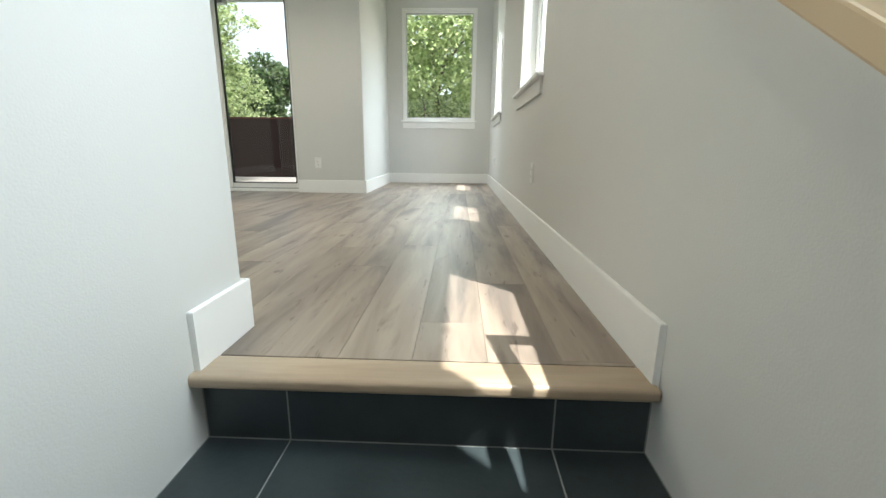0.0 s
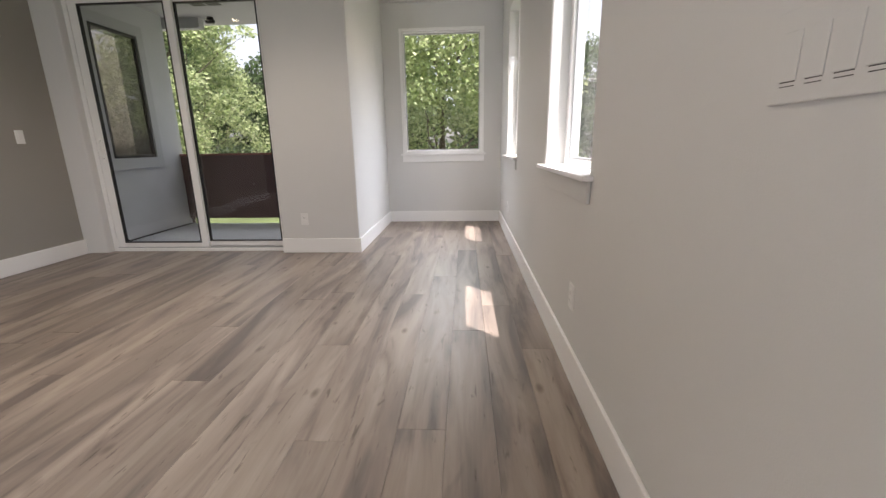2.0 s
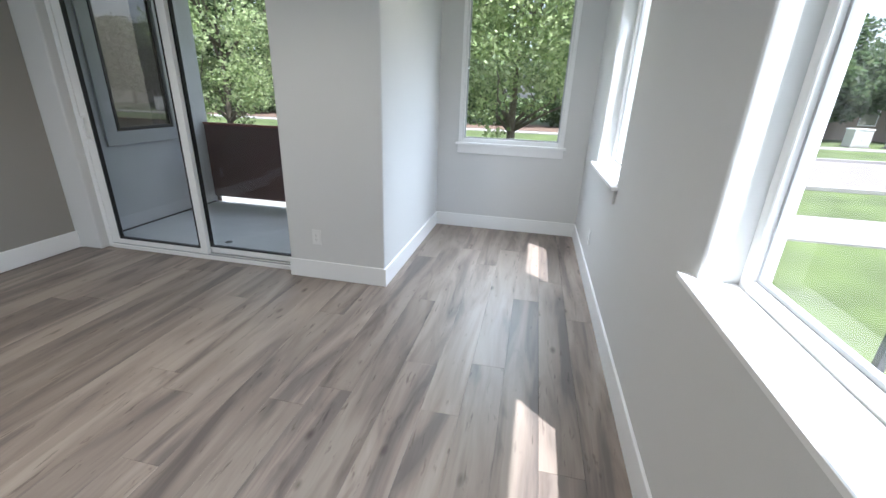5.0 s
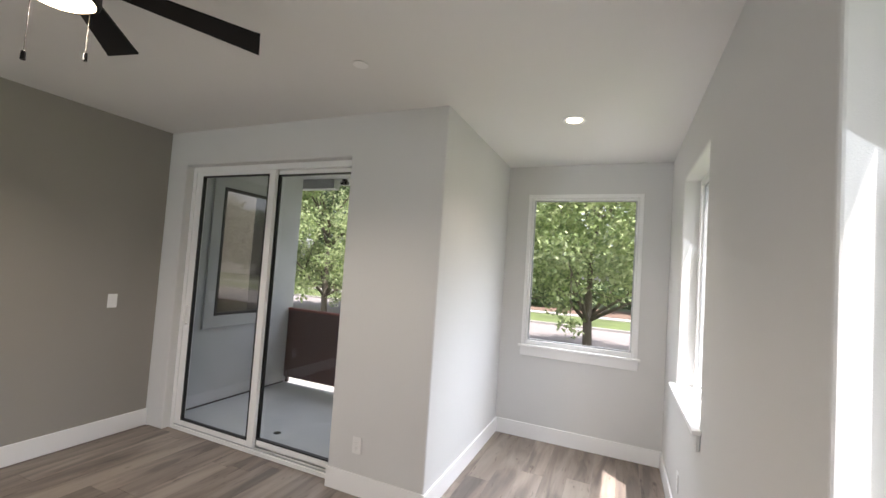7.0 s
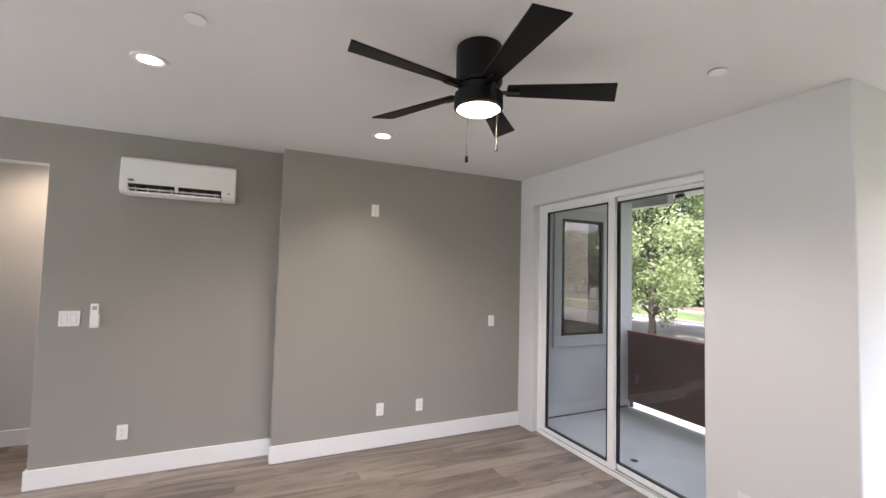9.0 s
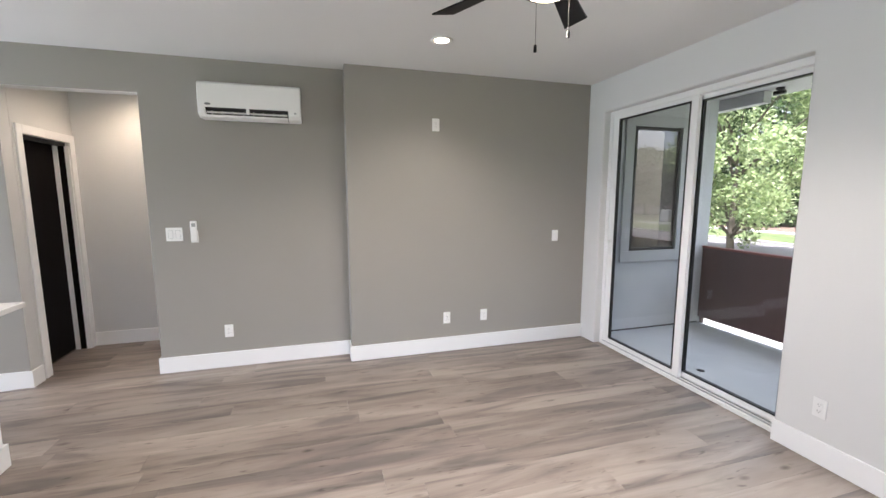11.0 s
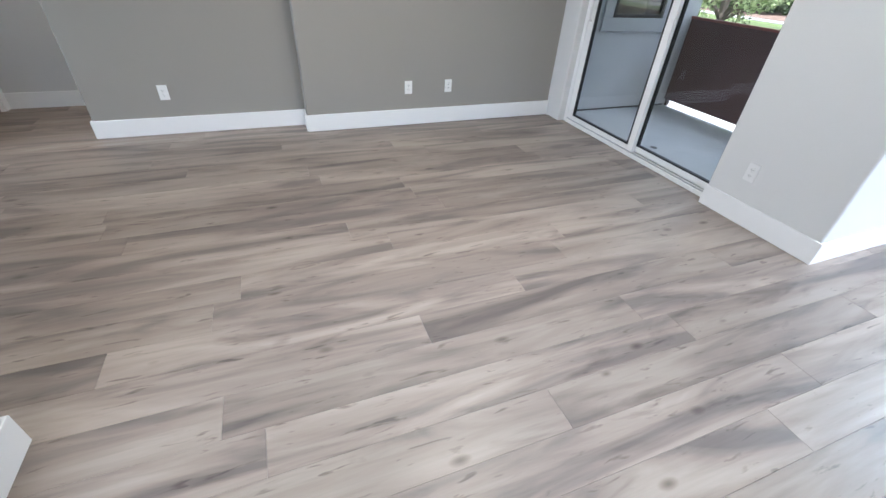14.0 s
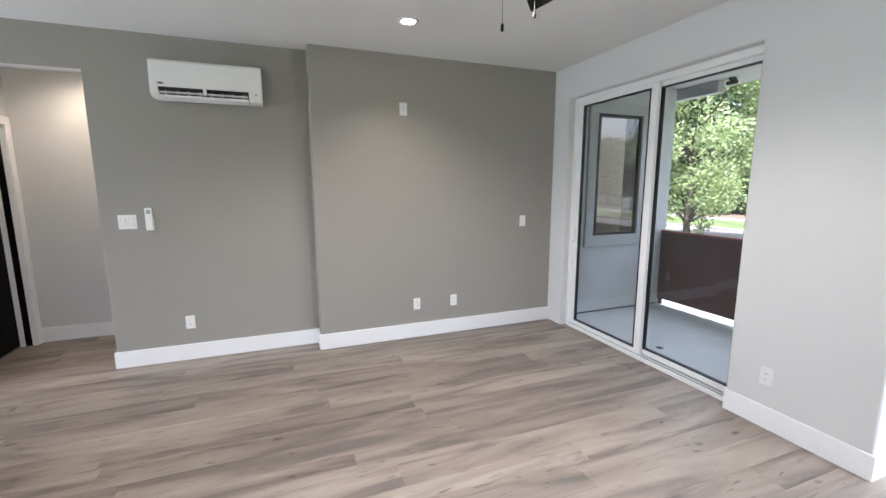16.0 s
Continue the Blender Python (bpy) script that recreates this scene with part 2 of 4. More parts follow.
M_LEAF = foliage("fresh_leaves", (0.14, 0.19, 0.085), (0.29, 0.35, 0.17), (0.46, 0.50, 0.30))
M_LEAF_DARK = foliage("dark_leaves", (0.03, 0.05, 0.022), (0.06, 0.10, 0.04), (0.12, 0.16, 0.07))

# ---- helpers of this scene ----


def glazing(name, box, way, mat, parent, label=""):
    """A thin pane: the face that looks the given way is glass, the others are clear."""
    bm = boxes(box)
    for f in bm.faces:
        f.material_index = 0 if f.normal.dot(Vector(way)) > 0.9 else 1
    p = part(name, bm, [mat, M_CLEAR], parent, label)
    p.visible_shadow = False
    return p


def part(name, bm, mat, parent=None, label="", smooth=False, kind=""):
    me = bpy.data.meshes.new(name)
    bm.to_mesh(me)
    bm.free()
    for m in (mat if isinstance(mat, (list, tuple)) else [mat]):
        me.materials.append(m)
    if smooth:
        me.polygons.foreach_set("use_smooth", [True] * len(me.polygons))
    ob = new(name, me)
    ob.parent = parent
    return tagged(ob, label, kind=kind)


def thing(name, place, label, category, group=""):
    ob = new(name)
    ob.location = place
    ob.empty_display_size = 0.1
    return tagged(ob, label, category, group)


def add_box(bm, x0, x1, y0, y1, z0, z1, bevel=0.0, segments=1):
    got = bmesh.ops.create_cube(bm, size=1, matrix=Matrix.Translation(((x0 + x1) / 2, (y0 + y1) / 2, (z0 + z1) / 2)) @ Matrix.Diagonal((x1 - x0, y1 - y0, z1 - z0, 1)))
    if bevel:
        edges = {e for v in got["verts"] for e in v.link_edges}
        bmesh.ops.bevel(bm, geom=list(edges), offset=bevel, segments=segments, profile=0.5, affect="EDGES")
    return bm


def boxes(*rows, bevel=0.0, segments=1):
    bm = bmesh.new()
    for r in rows:
        add_box(bm, *r, bevel=bevel, segments=segments)
    return bm


def structure(name, bm, mat, label="", parent=None):
    return part(name, bm, mat, parent, label, kind="structure" if parent is None else "")


def add_tube(bm, points, radii, sides=10, caps=True):
    rings = []
    pts = [Vector(p) for p in points]
    for i, p in enumerate(pts):
        way = (pts[min(i + 1, len(pts) - 1)] - pts[max(i - 1, 0)]).normalized()
        side = way.cross(Vector((0, 0, 1)) if abs(way.z) < 0.9 else Vector((1, 0, 0))).normalized()
        up = side.cross(way)
        r = radii[i] if isinstance(radii, (list, tuple)) else radii
        rings.append([bm.verts.new(p + (side * math.cos(a) + up * math.sin(a)) * r) for a in [2 * math.pi * k / sides for k in range(sides)]])
    for a, b in zip(rings, rings[1:]):
        for k in range(sides):
            bm.faces.new((a[k], a[(k + 1) % sides], b[(k + 1) % sides], b[k]))
    if caps:
        bm.faces.new(rings[0][::-1])
        bm.faces.new(rings[-1])
    return bm


def tube(points, radii, sides=10):
    return add_tube(bmesh.new(), points, radii, sides)


def lathe(profile, sides=32, at=(0, 0, 0)):
    """A turned shape from (radius, height) rows."""
    bm = bmesh.new()
    rings = []
    for r, z in profile:
        if r < 1e-5:
            rings.append([bm.verts.new((at[0], at[1], at[2] + z))])
        else:
            rings.append([bm.verts.new((at[0] + r * math.cos(2 * math.pi * k / sides), at[1] + r * math.sin(2 * math.pi * k / sides), at[2] + z)) for k in range(sides)])
    for a, b in zip(rings, rings[1:]):
        for k in range(sides):
            q = [a[k % len(a)], a[(k + 1) % len(a)], b[(k + 1) % len(b)], b[k % len(b)]]
            q = list(dict.fromkeys(q))
            if len(q) > 2:
                bm.faces.new(q)
    bmesh.ops.recalc_face_normals(bm, faces=bm.faces)
    return bm


def solid(xs, ys, zs, full, paint=None):
    """Cells of a grid that are full, with outer faces only. paint(normal, centre) gives the material's slot."""
    bm = bmesh.new()
    made = {}

    def vert(i, j, k):
        if (i, j, k) not in made:
            made[i, j, k] = bm.verts.new((xs[i], ys[j], zs[k]))
        return made[i, j, k]

    nx, ny, nz = len(xs) - 1, len(ys) - 1, len(zs) - 1

    def mid(i, j, k):
        return ((xs[i] + xs[i + 1]) / 2, (ys[j] + ys[j + 1]) / 2, (zs[k] + zs[k + 1]) / 2)

    on = {(i, j, k) for i in range(nx) for j in range(ny) for k in range(nz) if full(*mid(i, j, k))}
    sides = (((1, 0, 0), ((1, 0, 0), (1, 1, 0), (1, 1, 1), (1, 0, 1))), ((-1, 0, 0), ((0, 0, 0), (0, 0, 1), (0, 1, 1), (0, 1, 0))),
             ((0, 1, 0), ((0, 1, 0), (0, 1, 1), (1, 1, 1), (1, 1, 0))), ((0, -1, 0), ((0, 0, 0), (1, 0, 0), (1, 0, 1), (0, 0, 1))),
             ((0, 0, 1), ((0, 0, 1), (1, 0, 1), (1, 1, 1), (0, 1, 1))), ((0, 0, -1), ((0, 0, 0), (0, 1, 0), (1, 1, 0), (1, 0, 0))))
    for c in sorted(on):
        for way, corners in sides:
            if (c[0] + way[0], c[1] + way[1], c[2] + way[2]) not in on:
                f = bm.faces.new([vert(c[0] + d[0], c[1] + d[1], c[2] + d[2]) for d in corners])
                if paint:
                    f.material_index = paint(way, mid(*c))
    return bm


def rounded(ob, width=0.012, segments=3):
    """Rounds a wall's outer corners, as plaster corners are."""
    m = ob.modifiers.new("round", "BEVEL")
    m.width, m.segments, m.limit_method, m.angle_limit = width, segments, "ANGLE", radians(60)
    m.harden_normals = False
    return ob


# ---- walls, floor slab, ceiling ----
CEIL = 2.722
# right wall with its three windows
WIN = {"window_1": (-0.56, 0.36), "window_2": (1.60, 2.48), "window_3": (3.88, 4.83)}
WZ0, WZ1 = 0.885, 2.375


def in_window(y, z):
    return WZ0 < z < WZ1 and any(a < y < b for a, b in WIN.values())


ys = sorted([-5.0, 5.8] + [v for w in WIN.values() for v in w])
wall_east = structure("wall_east", solid([0, 0.19], ys, [-1.6, WZ0, WZ1, CEIL + 0.08], lambda x, y, z: not in_window(y, z), lambda w, c: 1 if w[0] > 0 else 0), [M_WALL, M_STUCCO], "white painted wall with three tall windows")
rounded(wall_east)
DX0, DX1, DZ0, DZ1 = -1.258, -0.262, 0.91, 2.395
wall_nook = structure("wall_north", solid([-1.51, DX0, DX1, -0.0005], [5.6, 5.8], [-0.2, DZ0, DZ1, CEIL], lambda x, y, z: not (DX0 < x < DX1 and DZ0 < z < DZ1), lambda w, c: 1 if w[1] > 0 else 0), [M_WALL, M_STUCCO], "white painted end wall of the window nook")
PX0, PX1, PZ1 = -4.135, -2.285, 2.405
wall_door = structure("wall_patio", solid([-4.69, PX0, PX1, -1.66, -1.51], [3.911, 4.11, 5.8], [-0.2, -0.009, PZ1, CEIL + 0.08],
                      lambda x, y, z: (y < 4.11 and not (PX0 < x < PX1 and -0.009 < z < PZ1)) or x > -1.66,
                      lambda w, c: 1 if (w[1] > 0 or (w[0] < 0 and c[1] > 4.11)) else 0), [M_WALL, M_STUCCO], "white painted wall round the sliding patio door")
rounded(wall_door)


def west_full(x, y, z):
    if y > 1.377:
        return True
    return x < -4.56 and not (-1.2 < y < -0.27 and -0.012 < z < 2.41)


wall_west = structure("wall_west", solid([-4.69, -4.56, -4.372], [-5.0, -1.2, -0.27, 1.377, 3.911], [-0.2, -0.012, 2.41, CEIL + 0.08], west_full,
                      lambda w, c: 1 if (w[0] > 0 or (w[1] < 0 and c[0] > -4.56)) else 0), [M_WALL, M_GREY], "warm grey painted accent wall with a shallow projection")
rounded(wall_west, 0.006, 2)
structure("wall_hall_far", boxes((-5.70, -5.56, -3.0, 3.911, -0.2, CEIL)), M_WALL, "white hall wall")
HX0, HX1, HZ = -5.48, -4.80, 2.08
structure("wall_hall_end", solid([-5.56, HX0, HX1, -4.69], [-1.33, -1.2], [0, HZ, CEIL], lambda x, y, z: not (HX0 < x < HX1 and z < HZ)), M_WALL, "white hall end wall with a doorway")
structure("wall_hall_back", boxes((-5.56, -4.69, 2.5, 2.6, 0, CEIL)), M_WALL, "white hall wall")
structure("wall_closet", boxes((-5.56, -4.69, -3.0, -2.9, 0, CEIL)), M_WALL, "white wall of the dark room")
# rear wall out of view; its openings are invented to admit sky light
structure("wall_south", solid([-4.56, -4.2, -1.5, -1.2, -0.15, -0.001], [-5.0, -4.9], [-1.6, 0.5, 2.45, CEIL], lambda x, y, z: not ((-4.2 < x < -1.5 or -1.2 < x < -0.15) and 0.5 < z < 2.45)), M_WALL, "unseen white rear wall with openings added to let in sky light")
structure("ceiling", boxes((-5.70, 0.19, -5.0, 3.911, CEIL, CEIL + 0.15), (-1.66, 0.19, 3.911, 5.8, CEIL, CEIL + 0.15)), M_CEIL, "white painted ceiling")
floor = structure("floor", boxes((-5.56, -1.15, -4.9, 3.911, -0.2, -0.009), (-1.15, 0.0, 0.06, 3.911, -0.2, -0.009), (-1.51, 0.0, 3.911, 5.6, -0.2, -0.009)), M_UNDER, "greige oak plank floor")

# ---- stair ----
SX0 = -1.022
structure("stair_foot_wall", boxes((SX0, 0.0, -3.6, -3.5, -1.6, 0.9)), M_WALL, "white wall at the foot of the stair")
stair = structure("stair", bmesh.new(), M_GROUT, "tiled stair with dark slate tiles and pale joints")
me_bm = bmesh.new()
for k in range(7):
    y1 = 0.02 - 0.28 * k
    z = -0.18 * (k + 1)
    add_box(me_bm, SX0, 0, y1 - 0.278, y1 + 0.002, -1.6, z - 0.002)
add_box(me_bm, SX0, 0, 0.022, 0.06, -0.2, -0.03)
me_bm.to_mesh(stair.data)
me_bm.free()
structure("stair_floor", boxes((SX0, 0, -3.5, 0.02 - 0.28 * 7, -1.6, -1.45)), M_TILE, "dark tiled landing at the foot of the stair")
JOINTS = [SX0 + 0.002, -0.823, -0.212, -0.002]
for k in range(7):
    y1 = 0.02 - 0.28 * k
    z = -0.18 * k
    top = z - 0.03 if k == 0 else z - 0.012
    for a, b in zip(JOINTS, JOINTS[1:]):
        part("riser_tile", boxes((a + 0.002, b - 0.002, y1, y1 + 0.009, -0.18 * (k + 1) + 0.001, top), bevel=0.001), M_TILE, stair)
        part("tread_tile", boxes((a + 0.002, b - 0.002, y1 - 0.279, y1 - 0.002, -0.18 * (k + 1) - 0.009, -0.18 * (k + 1)), bevel=0.001), M_TILE, stair)
# stair nosing of oak along the edge of the floor
bm = bmesh.new()
add_box(bm, SX0 - 0.02, 0.0, -0.02, 0.085, -0.03, 0.0015, bevel=0.011, segments=4)
structure("stair_nose", bm, M_NOSE, "rounded pale oak stair nosing")

# ---- low wall beside the stair ----
half = structure("wall_half_stair", solid([-1.63, -1.15, SX0], [-3.6, 0.06, 0.19, 0.238], [-1.6, 0.0, 0.98], lambda x, y, z: x > -1.15 or (0.06 < y < 0.19 and z > 0)), M_WALL, "white half wall beside the stair")
rounded(half, 0.008, 2)
structure("half_wall_cap", boxes((-1.67, -1.1905, 0.02, 0.23, 1.05, 1.08), (-1.19, SX0 + 0.04, -3.5, 0.273, 1.05, 1.08),
                                 (-1.65, -1.1705, 0.04, 0.21, 0.95, 1.05), (-1.17, SX0 + 0.02, -3.5, 0.251, 0.95, 1.05), bevel=0.003), M_TRIM, "white painted cap and apron on the half wall")


def baseboard(rows):
    for r in rows:
        x0, x1, y0, y1 = r[:4]
        bm = bmesh.new()
        add_box(bm, x0, x1, y0, y1, -0.006, 0.142)
        tops = [e for e in bm.edges if all(v.co.z > 0.1 for v in e.verts)]
        bmesh.ops.bevel(bm, geom=tops, offset=0.004, segments=2, profile=0.5, affect="EDGES")
        structure("baseboard", bm, M_TRIM, "tall flat white baseboard")


T = 0.015
baseboard([(-T, 0, 0.005, 5.6), (-1.51 + 0.0, -T, 5.6 - T, 5.6), (-1.51, -1.51 + T, 3.911 - T, 5.6 - T), (PX1, -1.51, 3.911 - T, 3.911),
           (-4.372, -4.372 + T, 1.377 - T, 3.911), (-4.56, -4.372, 1.377 - T, 1.377),
           (-4.56, -4.56 + T, -0.27, 1.377 - T), (-4.69, -4.56 + T, -0.27 - T, -0.27), (-4.56, -4.56 + T, -4.9, -1.2), (-4.69, -4.56 + T, -1.2, -1.2 + T),
           (-5.56, -5.56 + T, -1.2, 2.5), (SX0, SX0 + T, 0.005, 0.238), (-1.15 - T, SX0 + T, 0.238, 0.238 + T), (-1.15 - T, -1.15, 0.19 + T, 0.238), (-1.63 - T, -1.15, 0.19, 0.19 + T), (-1.63 - T, -1.63, 0.06, 0.19),
           ])

# ---- windows ----


def window(name, axis, a0, a1, z0, z1, face, out, sill=True, f=0.045, f_low=0.045):
    """A fixed white vinyl window. axis: the wall runs along it; face: the wall's inner face; out: +1, the way outside."""
    def b(u0, u1, w0, w1, z_0, z_1):
        p0, p1 = sorted((face + out * w0, face + out * w1))
        return (p0, p1, u0, u1, z_0, z_1) if axis == "y" else (u0, u1, p0, p1, z_0, z_1)
    w = tagged(new(name, None), "fixed white vinyl window with clear glass in a white wall", kind="structure")
    d0, d1 = 0.105, 0.165
    part("window_frame", boxes(b(a0, a0 + f, d0, d1, z0, z1), b(a1 - f, a1, d0, d1, z0, z1), b(a0 + f, a1 - f, d0, d1, z0, z0 + f_low), b(a0 + f, a1 - f, d0, d1, z1 - f, z1), bevel=0.004), M_VINYL, w)
    g = 0.012
    a2, a3, z2, z3 = a0 + f, a1 - f, z0 + f_low, z1 - f
    part("glazing_bead", boxes(b(a2, a2 + g, d0 + 0.02, d1 - 0.02, z2, z3), b(a3 - g, a3, d0 + 0.02, d1 - 0.02, z2, z3), b(a2 + g, a3 - g, d0 + 0.02, d1 - 0.02, z2, z2 + g), b(a2 + g, a3 - g, d0 + 0.02, d1 - 0.02, z3 - g, z3)), M_STUCCO_TRIM, w, "grey glazing bead")
    glazing("pane", b(a2 + g, a3 - g, d0 + 0.03, d0 + 0.034, z2 + g, z3 - g), (-out, 0, 0) if axis == "y" else (0, -out, 0), M_GLASS, w, "clear glass pane")
    if sill:
        part("window_sill", boxes(b(a0 + 0.001, a1 - 0.001, 0.001, d0, z0 - 0.02, z0 + 0.014), b(a0 - 0.06, a1 + 0.06, -0.042, 0.0, z0 - 0.008, z0 + 0.014), bevel=0.003), M_TRIM, w)
        part("window_apron", boxes(b(a0 - 0.035, a1 + 0.035, -0.016, -0.001, z0 - 0.095, z0 - 0.009), bevel=0.002), M_WALL, w)
    return w


window("window_1", "y", *WIN["window_1"], WZ0, WZ1, 0, 1, sill=False)
window("window_2", "y", *WIN["window_2"], WZ0, WZ1, 0, 1)
window("window_3", "y", *WIN["window_3"], WZ0, WZ1, 0, 1)
w4 = window("window_4", "x", DX0, DX1, DZ0, DZ1, 5.6 - 0.09, 1, sill=False, f=0.02)
part("window_sill", boxes((DX0 - 0.06, DX1 + 0.06, 5.6 - 0.04, 5.6, DZ0 - 0.02, DZ0 + 0.004), bevel=0.003), M_TRIM, w4)
part("window_apron", boxes((DX0 - 0.04, DX1 + 0.04, 5.6 - 0.016, 5.6, DZ0 - 0.105, DZ0 - 0.021), bevel=0.002), M_TRIM, w4)
part("window_casing", boxes((DX0 - 0.035, DX0, 5.6 - 0.012, 5.6, DZ0 + 0.004, DZ1 + 0.035), (DX1, DX1 + 0.035, 5.6 - 0.012, 5.6, DZ0 + 0.004, DZ1 + 0.035), (DX0, DX1, 5.6 - 0.012, 5.6, DZ1, DZ1 + 0.035), bevel=0.002), M_TRIM, w4)

# ---- sliding patio door ----
patio = tagged(new("door_1", None), "white framed two panel sliding glass patio door, closed", kind="structure")
part("door_frame", boxes((PX0, PX0 + 0.045, 3.985, 4.10, 0.0, PZ1), (PX1 - 0.03, PX1, 3.985, 4.10, 0.0, PZ1), (PX0 + 0.045, PX1 - 0.03, 3.985, 4.10, PZ1 - 0.05, PZ1), (PX0 + 0.045, PX1 - 0.03, 3.975, 4.10, -0.009, 0.03), bevel=0.003), M_VINYL, patio)
part("door_track", boxes((PX0 + 0.045, PX1 - 0.03, 3.99, 3.995, 0.03, 0.042), (PX0 + 0.045, PX1 - 0.03, 4.035, 4.04, 0.03, 0.042)), M_STUCCO_TRIM, patio, "grey metal track")


def slider(x0, x1, y0, name, left, right, bottom):
    t = 0.035
    p = part(name, boxes((x0, x0 + left, y0, y0 + t, 0.032, PZ1 - 0.05), (x1 - right, x1, y0, y0 + t, 0.032, PZ1 - 0.05), (x0 + left, x1 - right, y0, y0 + t, 0.032, bottom), (x0 + left, x1 - right, y0, y0 + t, PZ1 - 0.085, PZ1 - 0.05), bevel=0.003), M_VINYL, patio)
    g = 0.011
    a, b, c, d = x0 + left, x1 - right, bottom, PZ1 - 0.085
    part("gasket", boxes((a, a + g, y0 - 0.002, y0 + 0.03, c, d), (b - g, b, y0 - 0.002, y0 + 0.03, c, d), (a + g, b - g, y0 - 0.002, y0 + 0.03, c, c + g), (a + g, b - g, y0 - 0.002, y0 + 0.03, d - g, d)), M_GASKET, p, "black rubber gasket")
    glazing("pane", (a + g, b - g, y0 + 0.012, y0 + 0.016, c + g, d - g), (0, -1, 0), M_DOORGLASS, p, "clear glass pane")
    return p


left_panel = slider(PX0 + 0.048, -3.112, 3.990, "sliding_panel", 0.085, 0.068, 0.085)
right_panel = slider(-3.15, PX1 - 0.028, 4.035, "fixed_panel", 0.032, 0.035, 0.090)
bm = tube([(PX0 + 0.10, 3.994, 0.94), (PX0 + 0.10, 3.955, 0.955), (PX0 + 0.10, 3.945, 1.03), (PX0 + 0.10, 3.955, 1.105), (PX0 + 0.10, 3.994, 1.12)], 0.011, 8)
add_box(bm, PX0 + 0.08, PX0 + 0.12, 3.982, 3.9895, 0.91, 1.15, bevel=0.003)
part("door_handle", bm, M_PLASTIC, left_panel, "white pull handle")

# ---- hall doorway ----
door = tagged(new("door_2", None), "white cased hall doorway closed by a black sheet for the unlit room behind", kind="structure")
part("door_casing", boxes((HX0 - 0.075, HX0, -1.2, -1.185, 0, HZ + 0.075), (HX1, HX1 + 0.075, -1.2, -1.185, 0, HZ + 0.075), (HX0, HX1, -1.2, -1.185, HZ, HZ + 0.075), bevel=0.003), M_TRIM, door)
part("door_track", boxes((HX0, HX1, -1.29, -1.23, HZ - 0.03, HZ - 0.001)), M_GASKET, door, "dark door track")
part("door_jamb", boxes((HX0 + 0.001, HX0 + 0.012, -1.33, -1.29, 0, HZ - 0.031), (HX0 + 0.001, HX0 + 0.012, -1.235, -1.2, 0, HZ - 0.031)), M_TRIM, door)
# black strip on the jamb: the slot's shade put into colour
part("pocket_slot_shade", boxes((HX0 + 0.001, HX0 + 0.006, -1.29, -1.235, 0, HZ - 0.031)), M_DOORWAY_DARK, door, "black strip painted as the shaded pocket slot")
# black sheet behind the opening, painting the dark of the room beyond
part("doorway_dark_sheet", boxes((HX0 - 0.05, HX1 + 0.1, -1.375, -1.335, 0.01, HZ + 0.05), bevel=0.002), M_DOORWAY_DARK, door, "black sheet standing for the unlit room behind")

# ---- kitchen island ----
isl = thing("kitchen_island", (-2.6, -1.2, 0), "white kitchen island with a pale stone worktop on the plank floor", "kitchen island")


def under(ob, parent):
    ob.parent = parent
    ob.matrix_parent_inverse = Matrix.Translation(-parent.location)
    return ob


under(part("body", boxes((-3.345, -1.9, -1.7, -0.68, 0.0, 0.885), bevel=0.004), M_TRIM), isl)
under(part("plinth_board", boxes((-3.36, -1.885, -1.715, -1.7005, 0, 0.14), (-3.36, -3.3455, -1.7, -0.68, 0, 0.14), (-3.36, -1.885, -0.6795, -0.665, 0, 0.14), bevel=0.003), M_TRIM), isl)
under(part("worktop", boxes((-3.63, -1.86, -1.74, -0.65, 0.886, 0.92), bevel=0.004), M_COUNTER), isl)


